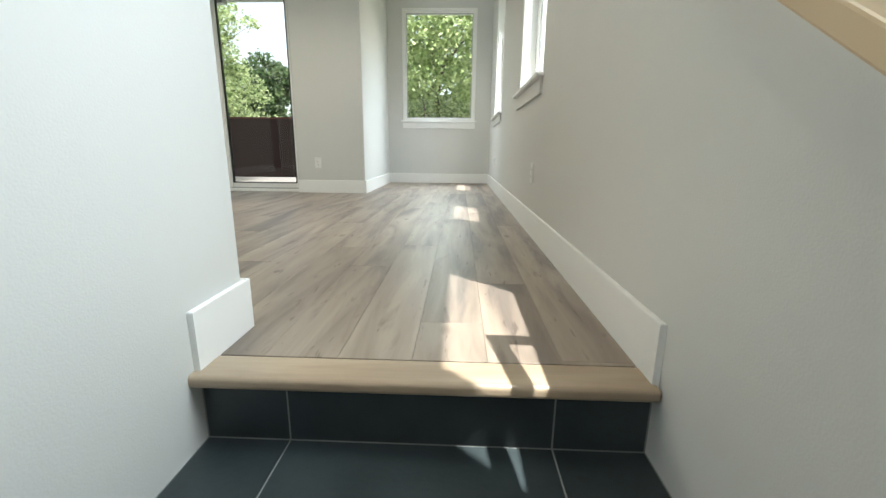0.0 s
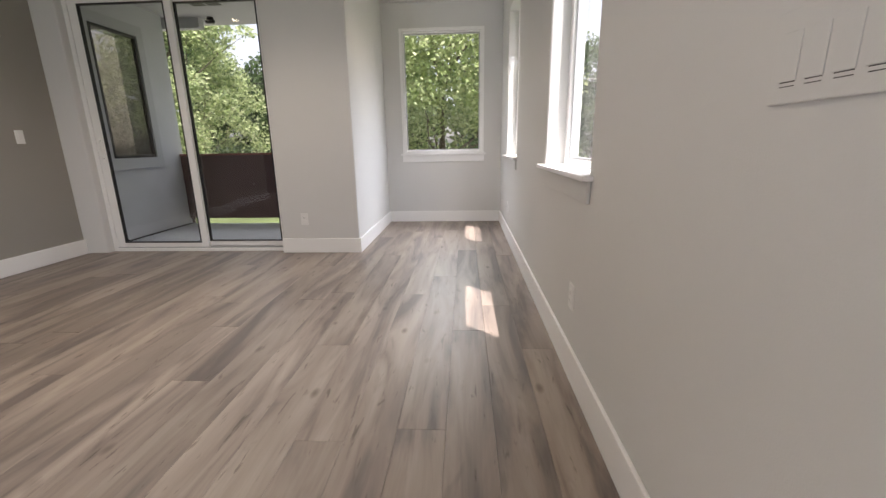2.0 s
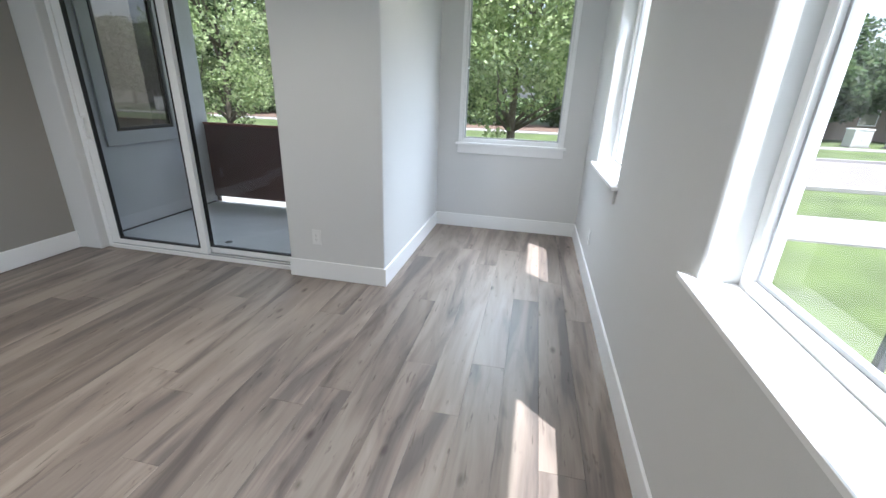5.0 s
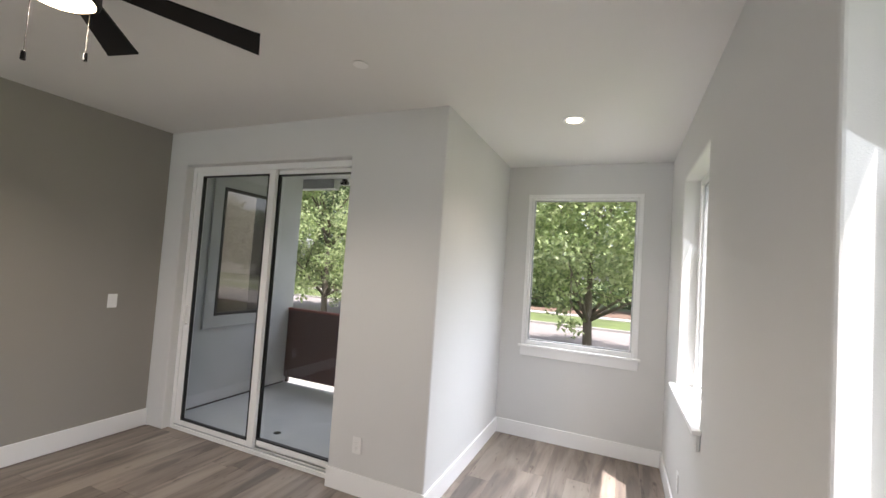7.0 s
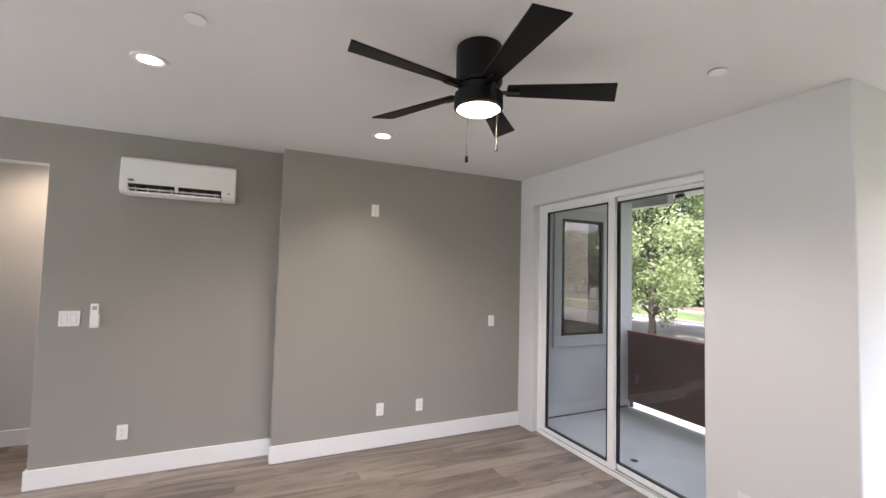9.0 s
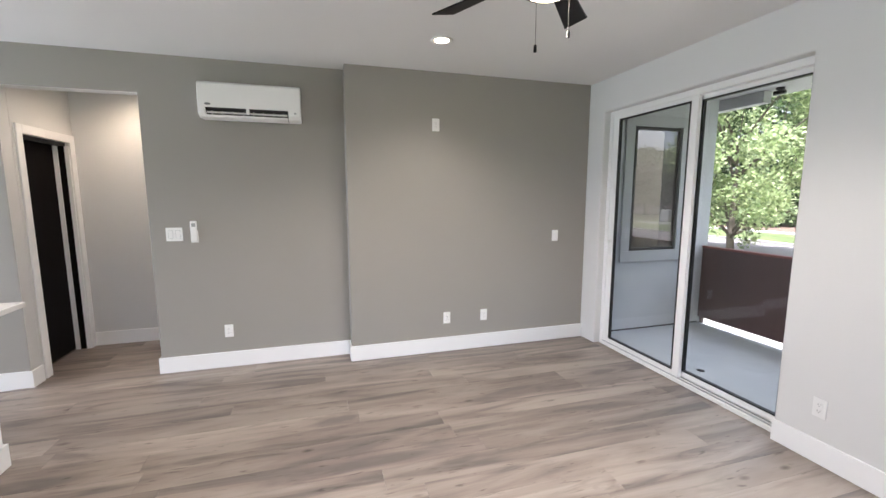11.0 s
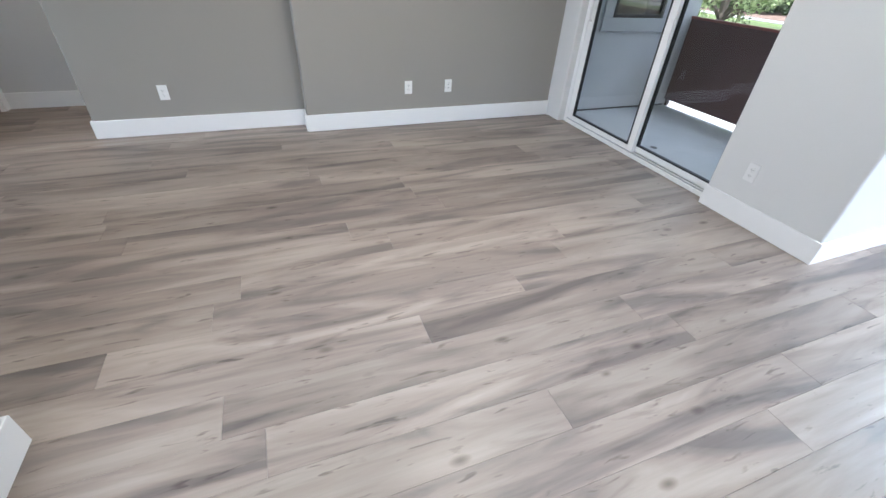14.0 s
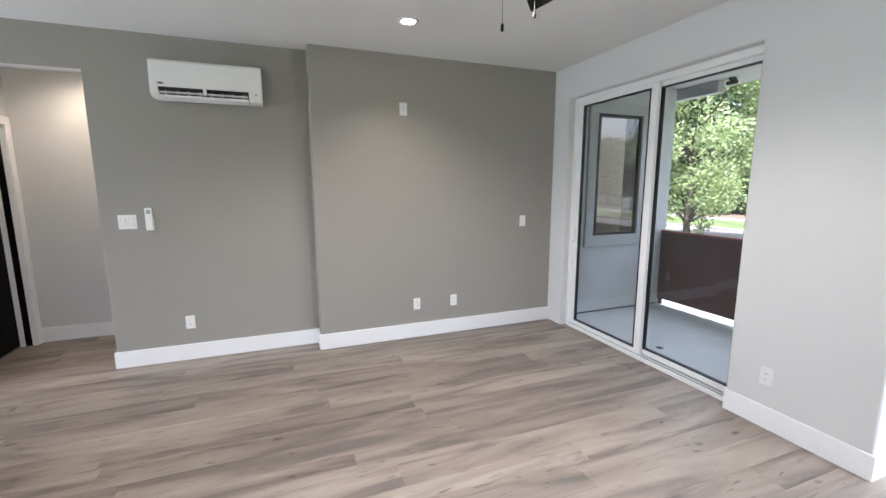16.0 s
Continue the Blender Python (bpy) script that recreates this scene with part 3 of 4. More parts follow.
# ---- small fixtures ----
def plate_mesh(kind, body=None):
    """Parts of a wall plate that looks along +x, centred on the origin."""
    body = body or M_PLASTIC
    w = {"outlet": 0.072, "switch": 0.072, "double": 0.128, "quad": 0.212}[kind]
    h = 0.117 if kind != "quad" else 0.128
    rows = [("plate", boxes((0.0, 0.006, -w / 2, w / 2, -h / 2, h / 2), bevel=0.0025, segments=2), M_WALL if kind == "quad" else body, "")]
    if kind == "outlet":
        for s in (-1, 1):
            rows.append(("socket", boxes((0.006, 0.0085, -0.017, 0.017, s * 0.0195 - 0.0145, s * 0.0195 + 0.0145), bevel=0.002), body, ""))
            rows.append(("slot", boxes((0.0085, 0.0088, -0.008, -0.006, s * 0.0195 - 0.002, s * 0.0195 + 0.006), (0.0085, 0.0088, 0.006, 0.008, s * 0.0195 - 0.002, s * 0.0195 + 0.006), (0.0085, 0.0088, -0.002, 0.002, s * 0.0195 - 0.010, s * 0.0195 - 0.006)), M_SLOT, "dark slots"))
    elif kind == "switch":
        rows.append(("rocker", boxes((0.006, 0.0095, -0.0165, 0.0165, -0.033, 0.033), bevel=0.002), M_PLASTIC, ""))
    else:
        for s in ((-0.6, 0.6) if kind == "double" else (-1.5, -0.5, 0.5, 1.5)):
            if kind == "double":
                rows.append(("gap", boxes((0.006, 0.0063, s * 0.046 - 0.0185, s * 0.046 + 0.0185, -0.035, 0.035)), M_STUCCO_TRIM, "thin grey gap"))
            else:
                for z in (-0.0345, -0.0405):
                    rows.append(("gap", boxes((0.006, 0.0063, s * 0.046 - 0.014, s * 0.046 + 0.014, z, z + 0.0013)), M_SLOT, "thin dark gap"))
            rows.append(("rocker", boxes((0.0064, 0.0078, s * 0.046 - 0.0165, s * 0.046 + 0.0165, -0.033, 0.033), bevel=0.0006), M_WALL if kind == "quad" else M_PLASTIC, ""))
    return rows


def wall_plate(name, kind, place, turn, label, group="", body=None):
    t = thing(name, (0, 0, 0), label, "wall outlet" if kind == "outlet" else "light switch", group)
    for n2, bm, mat, lab in plate_mesh(kind, body):
        part(n2, bm, mat, t, lab)
    t.matrix_world = pose(*place, 0, 0, turn)
    return t


GX, LX = -4.372, -4.56
outlet = wall_plate("wall_outlet", "outlet", (GX, 2.325, 0.342), 0, "white duplex outlet above the baseboard on the grey wall", "wall outlets")
for p in ((GX, 2.727, 0.342), (LX, 0.288, 0.34)):
    copy_thing(outlet, pose(*p, 0, 0, 0))
pale_outlet = wall_plate("wall_outlet", "outlet", (-2.045, 3.911, 0.335), -90, "off-white duplex outlet on the white wall by the patio door", "wall outlets", M_PLATE)
for p, lab in (((0.0, 1.73, 0.36), "off-white duplex outlet on the white wall under a window sill"), ((0.0, 4.55, 0.34), "off-white duplex outlet in the window nook")):
    tagged(copy_thing(pale_outlet, pose(*p, 0, 0, 180)), lab)
wall_plate("light_switch", "switch", (GX, 3.538, 1.148), 0, "white single rocker switch on the grey wall beside the patio door")
wall_plate("light_switch", "double", (LX, -0.086, 1.24), 0, "white double rocker switch on the grey wall beside the hall opening")
tv = wall_plate("cover_plate", "outlet", (GX, 2.213, 2.238), 0, "white outlet plate high on the grey wall for a television")

rc = thing("remote_control", (LX, 0.07, 1.26), "slim white remote control in a wall holder on the grey wall", "remote control")
under(part("holder", boxes((LX, LX + 0.012, 0.040, 0.098, 1.165, 1.27), bevel=0.003), M_PLASTIC), rc)
under(part("body", boxes((LX + 0.0125, LX + 0.03, 0.043, 0.095, 1.18, 1.354), bevel=0.005, segments=2), M_PLASTIC), rc)
under(part("display", boxes((LX + 0.030, LX + 0.0305, 0.055, 0.085, 1.305, 1.335)), material("grey_display", (0.35, 0.37, 0.36), 0.3), None, "grey display"), rc)


def downlight(place, lit=True):
    t = thing("downlight", place, "small round recessed ceiling light, lit", "ceiling light", "recessed ceiling lights")
    part("trim_ring", lathe([(0.052, -0.001), (0.056, -0.006), (0.078, -0.006), (0.083, -0.003), (0.083, 0.0)], 36), M_PLASTIC, t, smooth=True)
    part("lens", lathe([(0.0, -0.003), (0.052, -0.003), (0.052, 0.0)], 36), M_LAMP, t, "glowing warm lens")
    return t


# first three are real; the last three are unseen, added lights
for p in ((-3.01, 0.64), (-3.6, 2.045), (-0.745, 4.365), (-1.2, 0.2), (-1.3, -2.2), (-3.1, -2.2)):
    downlight((p[0], p[1], CEIL))
    lamp = new("downlight_bulb", bpy.data.lights.new("downlight_bulb", "SPOT"))
    lamp.data.energy, lamp.data.color, lamp.data.spot_size, lamp.data.spot_blend, lamp.data.shadow_soft_size = 14.5, (1, 0.88, 0.72), radians(125), 0.7, 0.05
    lamp.location = (p[0], p[1], CEIL - 0.012)
# unseen lamp and fitting, added to brighten and warm the hall
hall_fill_lamp = new("hall_fill_bulb", bpy.data.lights.new("hall_fill_bulb", "SPOT"))
hall_fill_lamp.data.energy, hall_fill_lamp.data.color, hall_fill_lamp.data.spot_size, hall_fill_lamp.data.spot_blend, hall_fill_lamp.data.shadow_soft_size = 15, (1, 0.78, 0.54), radians(150), 0.7, 0.05
downlight((-5.1, -0.45, CEIL))
hall_fill_lamp.location = (-5.1, -0.45, CEIL - 0.012)

for p in ((-2.49, 0.90), (-1.777, 3.25)):
    t = thing("sprinkler_cover", (p[0], p[1], CEIL), "flat round white sprinkler cover on the ceiling", "sprinkler cover", "sprinkler covers")
    part("cover", lathe([(0.0, -0.010), (0.040, -0.010), (0.043, -0.008), (0.043, -0.005)], 32), M_PLASTIC, t)
    part("collar", lathe([(0.034, -0.005), (0.034, 0.0)], 32), M_GASKET, t, "dark recess ring")

# ---- wall air conditioner ----
ac = thing("air_conditioner", (LX, 0.605, 2.35), "white split air conditioner with an open louvre on the grey wall", "air conditioner")
A0, A1, AZ0, AZ1, AD = 0.21, 1.0, 2.205, 2.50, 0.2


def profile_solid(points, y0, y1, bevel=0.0):
    bm = bmesh.new()
    a = [bm.verts.new((x, y0, z)) for x, z in points]
    b = [bm.verts.new((x, y1, z)) for x, z in points]
    bm.faces.new(a)
    bm.faces.new(b[::-1])
    for k in range(len(points)):
        j = (k + 1) % len(points)
        bm.faces.new((a[j], a[k], b[k], b[j]))
    bmesh.ops.recalc_face_normals(bm, faces=bm.faces)
    if bevel:
        bmesh.ops.bevel(bm, geom=list(bm.edges), offset=bevel, segments=3, profile=0.5, affect="EDGES")
    return bm


X = LX
under(part("casing", profile_solid([(X + 0.001, AZ0 + 0.01), (X + 0.001, AZ1), (X + 0.155, AZ1), (X + 0.188, AZ1 - 0.02), (X + 0.198, AZ0 + 0.085), (X + 0.150, AZ0 + 0.05), (X + 0.085, AZ0 + 0.012)], A0, A1, 0.006), M_PLASTIC, smooth=False), ac)
under(part("end_cap", profile_solid([(X + 0.12, AZ0 + 0.004), (X + 0.09, AZ0 + 0.02), (X + 0.15, AZ0 + 0.055), (X + 0.199, AZ0 + 0.09), (X + 0.196, AZ0 + 0.04), (X + 0.17, AZ0 + 0.015)], 0.90, 0.9995, 0.004), M_PLASTIC), ac)
under(part("end_cap", profile_solid([(X + 0.12, AZ0 + 0.004), (X + 0.09, AZ0 + 0.02), (X + 0.15, AZ0 + 0.055), (X + 0.199, AZ0 + 0.09), (X + 0.196, AZ0 + 0.04), (X + 0.17, AZ0 + 0.015)], 0.2105, 0.265, 0.004), M_PLASTIC), ac)
under(part("outlet_recess", profile_solid([(X + 0.085, AZ0 + 0.006), (X + 0.15, AZ0 + 0.052), (X + 0.1975, AZ0 + 0.084), (X + 0.1975, AZ0 + 0.078), (X + 0.15, AZ0 + 0.040), (X + 0.10, AZ0 + 0.006)], 0.266, 0.899), M_SLOT, label="dark air outlet"), ac)
under(part("louvre", profile_solid([(X + 0.10, AZ0 - 0.002), (X + 0.182, AZ0 + 0.014), (X + 0.188, AZ0 + 0.028), (X + 0.180, AZ0 + 0.027), (X + 0.10, AZ0 + 0.006)], 0.27, 0.895), M_PLASTIC), ac)
for a, b in ((0.275, 0.565), (0.60, 0.89)):
    under(part("vane", profile_solid([(X + 0.196, AZ0 + 0.046), (X + 0.197, AZ0 + 0.052), (X + 0.18, AZ0 + 0.050), (X + 0.16, AZ0 + 0.043)], a, b), M_PLASTIC), ac)
for k in range(8):
    y = 0.31 + k * 0.078
    under(part("fin", boxes((X + 0.165, X + 0.186, y, y + 0.004, AZ0 + 0.03, AZ0 + 0.062)), M_PLASTIC), ac)
under(part("divider", boxes((X + 0.17, X + 0.199, 0.57, 0.595, AZ0 + 0.038, AZ0 + 0.088), bevel=0.002), M_PLASTIC), ac)
bm = lathe([(0.0, 0.0), (0.018, 0.0), (0.018, 0.002)], 20)
bmesh.ops.transform(bm, matrix=Matrix.Translation((X + 0.1985, 0.285, 2.315)) @ Matrix.Rotation(radians(90), 4, "Y") @ Matrix.Diagonal((0.5, 1.3, 1, 1)), verts=bm.verts)
under(part("badge", bm, material("grey_badge", (0.2, 0.21, 0.22), 0.4), None, "small grey oval badge"), ac)
under(part("sensor", boxes((X + 0.196, X + 0.1995, 0.945, 0.965, AZ0 + 0.06, AZ0 + 0.072), bevel=0.001), M_STUCCO_TRIM, None, "small grey sensor window"), ac)

# ---- ceiling fan ----
FX, FY = -2.145, 2.085
fan = thing("ceiling_fan", (FX, FY, CEIL), "black flush-mount ceiling fan with five blades and a lit lamp", "ceiling fan")
part("housing", lathe([(0.0, -0.002), (0.106, -0.002), (0.108, -0.008), (0.108, -0.17), (0.10, -0.182), (0.0, -0.182)], 40), M_FAN, fan)
part("rotor", lathe([(0.0, -0.182), (0.085, -0.182), (0.09, -0.187), (0.09, -0.212), (0.085, -0.217), (0.0, -0.217)], 40), M_BLACK, fan)
part("lamp_bowl", lathe([(0.0, -0.218), (0.105, -0.218), (0.112, -0.224), (0.114, -0.285), (0.109, -0.294), (0.100, -0.294)], 40), M_FAN, fan)
part("lamp_lens", lathe([(0.0, -0.316), (0.05, -0.311), (0.085, -0.302), (0.103, -0.290)], 40), M_FANLAMP, fan, "glowing warm white lens", smooth=True)
part("sticker", boxes((0.1035, 0.1075, -0.012, 0.012, -0.262, -0.246)), M_PLASTIC, fan, "small pale sticker")
FAN_TURN = -8
for k in range(5):
    m = Matrix.Rotation(radians(FAN_TURN + 72 * k), 4, "Z")
    bm = bmesh.new()
    n = 8
    rows2 = []
    for i in range(n + 1):
        u = i / n
        r = 0.13 + 0.52 * u
        w = 0.038 + 0.026 * u
        tilt = radians(-12)
        rows2.append([bm.verts.new((r - (0.035 if (i == n and s < 0) else 0), s * w * math.cos(tilt), -0.2 + s * w * math.sin(tilt) + t2)) for s, t2 in ((-1, 0.004), (1, 0.004), (1, -0.004), (-1, -0.004))])
    for a, b in zip(rows2, rows2[1:]):
        for q in range(4):
            bm.faces.new((a[q], a[(q + 1) % 4], b[(q + 1) % 4], b[q]))
    bm.faces.new(rows2[0][::-1])
    bm.faces.new(rows2[-1])
    bmesh.ops.recalc_face_normals(bm, faces=bm.faces)
    bmesh.ops.transform(bm, matrix=m, verts=bm.verts)
    part("blade", bm, M_FAN, fan)
    bm = boxes((0.06, 0.19, -0.018, 0.018, -0.214, -0.208), bevel=0.002)
    bmesh.ops.transform(bm, matrix=m, verts=bm.verts)
    part("blade_arm", bm, M_BLACK, fan)
M_CHAIN = material("dull_brass", (0.05, 0.045, 0.035), 0.6, 0.2)
for dx, dy, ln in ((0.05, 0.07, 0.158), (0.05, -0.082, 0.23)):
    p = part("pull_chain", tube([(dx, dy, -0.29), (dx, dy, -0.30 - ln)], 0.0012, 6), M_CHAIN, fan, "thin metal pull chain")
    part("chain_pull", lathe([(0.0, 0.0), (0.006, -0.003), (0.007, -0.03), (0.0, -0.033)], 14, (dx, dy, -0.30 - ln)), M_FAN, p, "black chain pull")
fl = new("fan_bulb", bpy.data.lights.new("fan_bulb", "SPOT"))
fl.data.energy, fl.data.color, fl.data.spot_size, fl.data.spot_blend, fl.data.shadow_soft_size = 36, (1, 0.88, 0.72), radians(165), 0.5, 0.09
fl.location = (FX, FY, CEIL - 0.325)

# ---- handrail ----
rail = thing("handrail", (-0.09, 0.0, 0.87), "pale wooden wall handrail on black metal brackets beside the stair", "handrail")


def rail_z(y):
    return 0.868 + (y - 0.01) * 0.70


RX0, RX1 = -0.112, -0.068
bm = bmesh.new()
ends = []
for y in (0.01, -2.2):
    z = rail_z(y)
    ends.append([bm.verts.new((x, y, z + d)) for x, d in ((RX0, 0), (RX1, 0), (RX1, 0.036), (RX0, 0.036))])
for q in range(4):
    bm.faces.new((ends[0][q], ends[0][(q + 1) % 4], ends[1][(q + 1) % 4], ends[1][q]))
bm.faces.new(ends[0][::-1])
bm.faces.new(ends[1])
bmesh.ops.recalc_face_normals(bm, faces=bm.faces)
bmesh.ops.bevel(bm, geom=list(bm.edges), offset=0.004, segments=2, profile=0.5, affect="EDGES")
under(part("rail", bm, M_RAIL), rail)
bm = bmesh.new()
v = [bm.verts.new((x, y, rail_z(y) + d)) for x in (RX1 - 0.001, 0.0) for y, d in ((-0.032, 0.001), (0.009, 0.001), (0.009, 0.035), (-0.032, 0.035))]
for f in ((0, 1, 2, 3), (7, 6, 5, 4), (0, 4, 5, 1), (1, 5, 6, 2), (2, 6, 7, 3), (3, 7, 4, 0)):
    bm.faces.new([v[q] for q in f])
bmesh.ops.recalc_face_normals(bm, faces=bm.faces)
under(part("wall_return", bm, M_RAIL), rail)
for y in (-0.03, -1.1, -2.0):
    z = rail_z(y)
    pts = [(-0.09, y, z + 0.002), (-0.092, y + 0.004, z - 0.018), (-0.088, y + 0.012, z - 0.034), (-0.072, y + 0.024, z - 0.045), (-0.045, y + 0.04, z - 0.046), (-0.02, y + 0.052, z - 0.044), (-0.002, y + 0.055, z - 0.044)]
    br = under(part("bracket", tube(pts, 0.0075, 10), M_BLACK, None, "black curved bracket", smooth=True), rail)
    bm = lathe([(0.0, 0.014), (0.014, 0.013), (0.022, 0.009), (0.026, 0.0)], 24)
    bmesh.ops.transform(bm, matrix=Matrix.Translation((0, y + 0.055, z - 0.044)) @ Matrix.Rotation(radians(-90), 4, "Y"), verts=bm.verts)
    part("rosette", bm, M_BLACK, br, smooth=True)

# ---- four rocker switch on the right wall ----
wall_plate("light_switch", "quad", (0.0, 0.583, 1.129), 180, "wide white four rocker switch plate on the white wall")

# ---- balcony ----
BY = 5.72
structure("balcony_floor", boxes((-4.45, -1.66, 4.11, BY, -0.2, -0.03)), M_CONC, "grey concrete balcony floor")
structure("wall_balcony", solid([-4.69, -4.45], [4.11, 4.57, 5.22, 5.76], [-0.2, 0.93, 2.35, 2.95], lambda x, y, z: not (4.57 < y < 5.22 and 0.93 < z < 2.35)), M_STUCCO, "grey stucco side wall of the balcony")
# thin solid black strip along the line of wall and floor
structure("balcony_foot_strip", boxes((-4.45, -4.444, 4.11, 5.69, -0.03, -0.012)), M_GASKET, "thin dark strip along the foot of the stucco wall")
structure("balcony_ceiling", boxes((-4.69, -1.66, 4.11, 6.27, 2.72, 2.9)), M_STUCCO_TRIM, "grey balcony ceiling")
structure("balcony_beam", boxes((-4.95, -4.0, 5.86, 5.98, 2.59, 2.719), bevel=0.004), M_STUCCO_TRIM, "grey beam end over the balcony edge")
cm = thing("security_camera", (-3.86, 5.9, 2.72), "small black camera under the balcony ceiling beside the beam", "security camera")
part("mount", lathe([(0.0, 0.0), (0.04, 0.0), (0.04, -0.02), (0.015, -0.03), (0.0, -0.03)], 20), M_BLACK, cm)
part("body", boxes((-0.06, 0.05, -0.025, 0.025, -0.075, -0.028), bevel=0.01, segments=2), M_BLACK, cm)
part("lens", boxes((0.05, 0.056, -0.016, 0.016, -0.07, -0.038)), M_SLOT, cm)
sv = thing("soffit_vent", (-3.6, 5.36, 2.72), "dark slatted vent in the balcony ceiling", "vent")
part("frame", boxes((-0.2, 0.2, -0.1, -0.085, -0.006, 0), (-0.2, 0.2, 0.085, 0.1, -0.006, 0), (-0.2, -0.185, -0.085, 0.085, -0.006, 0), (0.185, 0.2, -0.085, 0.085, -0.006, 0), (-0.012, 0.012, -0.085, 0.085, -0.006, 0)), M_STUCCO_TRIM, sv)
for a, b in ((-0.183, -0.014), (0.014, 0.183)):
    for k in range(7):
        part("slat", boxes((a, b, -0.082 + k * 0.024, -0.063 + k * 0.024, -0.005, -0.001)), M_BLACK, sv, "black slat")
bw = tagged(new("window_5", None), "dark framed window with reflecting glass in the stucco wall", kind="structure")
part("window_surround", boxes((-4.45, -4.425, 4.44, 4.56, 0.93, 2.35), (-4.45, -4.425, 5.23, 5.34, 0.93, 2.35), (-4.45, -4.425, 4.44, 5.34, 0.80, 0.93), (-4.45, -4.425, 4.44, 5.34, 2.35, 2.47), bevel=0.003), M_STUCCO_TRIM, bw)
part("window_frame", boxes((-4.47, -4.43, 4.571, 4.60, 0.931, 2.349), (-4.47, -4.43, 5.19, 5.219, 0.931, 2.349), (-4.47, -4.43, 4.60, 5.19, 0.931, 0.965), (-4.47, -4.43, 4.60, 5.19, 2.315, 2.349), bevel=0.003), M_GASKET, bw)
glazing("pane", (-4.455, -4.451, 4.60, 5.19, 0.965, 2.315), (1, 0, 0), M_DARKGLASS, bw)
structure("balcony_room_back", boxes((-5.3, -5.2, 4.0, 5.9, 0.0, 2.9)), M_GREY, "dim room wall behind the balcony window")
par = tagged(new("balcony_parapet", None), "maroon solid panel parapet with a thin cap and an open gap under it", kind="structure")
part("panel", boxes((-4.449, -3.05, BY - 0.03, BY - 0.005, 0.05, 0.93), bevel=0.002), M_MAROON, par)
part("panel", boxes((-3.045, -1.665, BY - 0.03, BY - 0.005, 0.05, 0.93), bevel=0.002), M_MAROON, par)
part("cap", boxes((-4.449, -1.665, BY - 0.045, BY + 0.01, 0.931, 0.955), bevel=0.003), M_CARD, par)
for x in (-4.44, -1.7):
    part("post", boxes((x, x + 0.035, BY - 0.004, BY + 0.03, -0.03, 0.93)), M_MAROON, par)
dr = thing("floor_drain", (-3.29, 4.45, -0.03), "small dark round drain in the balcony floor", "drain")
part("grate", lathe([(0.0, 0.003), (0.03, 0.003), (0.035, 0.0)], 16), M_BLACK, dr)

# ---- outside ----
GZ = -1.0
structure("ground", boxes((-400, 400, -400, 400, GZ - 0.5, GZ)), M_GRASS, "mown lawn")
structure("road", boxes((-200, 200, 15.8, 24.0, GZ, GZ + 0.01)), M_ROAD, "pale asphalt street")
structure("pavement", boxes((1.0, 200, 9.8, 11.9, GZ, GZ + 0.04)), M_WALK, "pale concrete pavement")
structure("pavement_far", boxes((-200, 200, 30.4, 32.0, GZ, GZ + 0.04)), M_WALK, "pale concrete pavement")
structure("patio_slab", boxes((-14, -0.4, 6.1, 9.6, GZ, GZ + 0.06)), M_WALK, "pale concrete slab below the balcony")
structure("kerb", boxes((-200, 200, 15.62, 15.8, GZ, GZ + 0.13), (-200, 200, 24.0, 24.18, GZ, GZ + 0.13), bevel=0.01), M_WALK, "concrete kerb")
structure("mulch_bed", boxes((-60, 12, 32.2, 39, GZ, GZ + 0.05)), M_MULCH, "reddish brown mulch bed")


def leaves_mesh(name, centres, radii, count, size, rng, mat, parent):
    pick = rng.choice(len(centres), count, p=radii ** 2 / np.sum(radii ** 2))
    way = rng.normal(size=(count, 3))
    way /= np.linalg.norm(way, axis=1)[:, None]
    dist = rng.uniform(0.3, 1.1, count)[:, None]
    pos = centres[pick] + way * radii[pick][:, None] * dist * np.array([1, 1, 0.8])
    n1 = rng.normal(size=(count, 3)) + np.array([0, 0, 0.9])
    n1 /= np.linalg.norm(n1, axis=1)[:, None]
    t = np.cross(n1, rng.normal(size=(count, 3)))
    t /= np.linalg.norm(t, axis=1)[:, None]
    b = np.cross(n1, t)
    s = (size * rng.uniform(0.6, 1.3, count))[:, None]
    bend = n1 * s * 0.18
    v = np.stack([pos - t * s, pos - b * s * 0.62 + bend, pos + t * s, pos + b * s * 0.62 + bend], 1).reshape(-1, 3)
    f = np.arange(count * 4).reshape(-1, 4)
    f = np.concatenate([f[:, [0, 1, 2]], f[:, [0, 2, 3]]])
    me = bpy.data.meshes.new(name)
    me.from_pydata(v.tolist(), [], f.tolist())
    me.materials.append(mat)
    ob = new(name, me)
    ob.parent = parent
    return ob


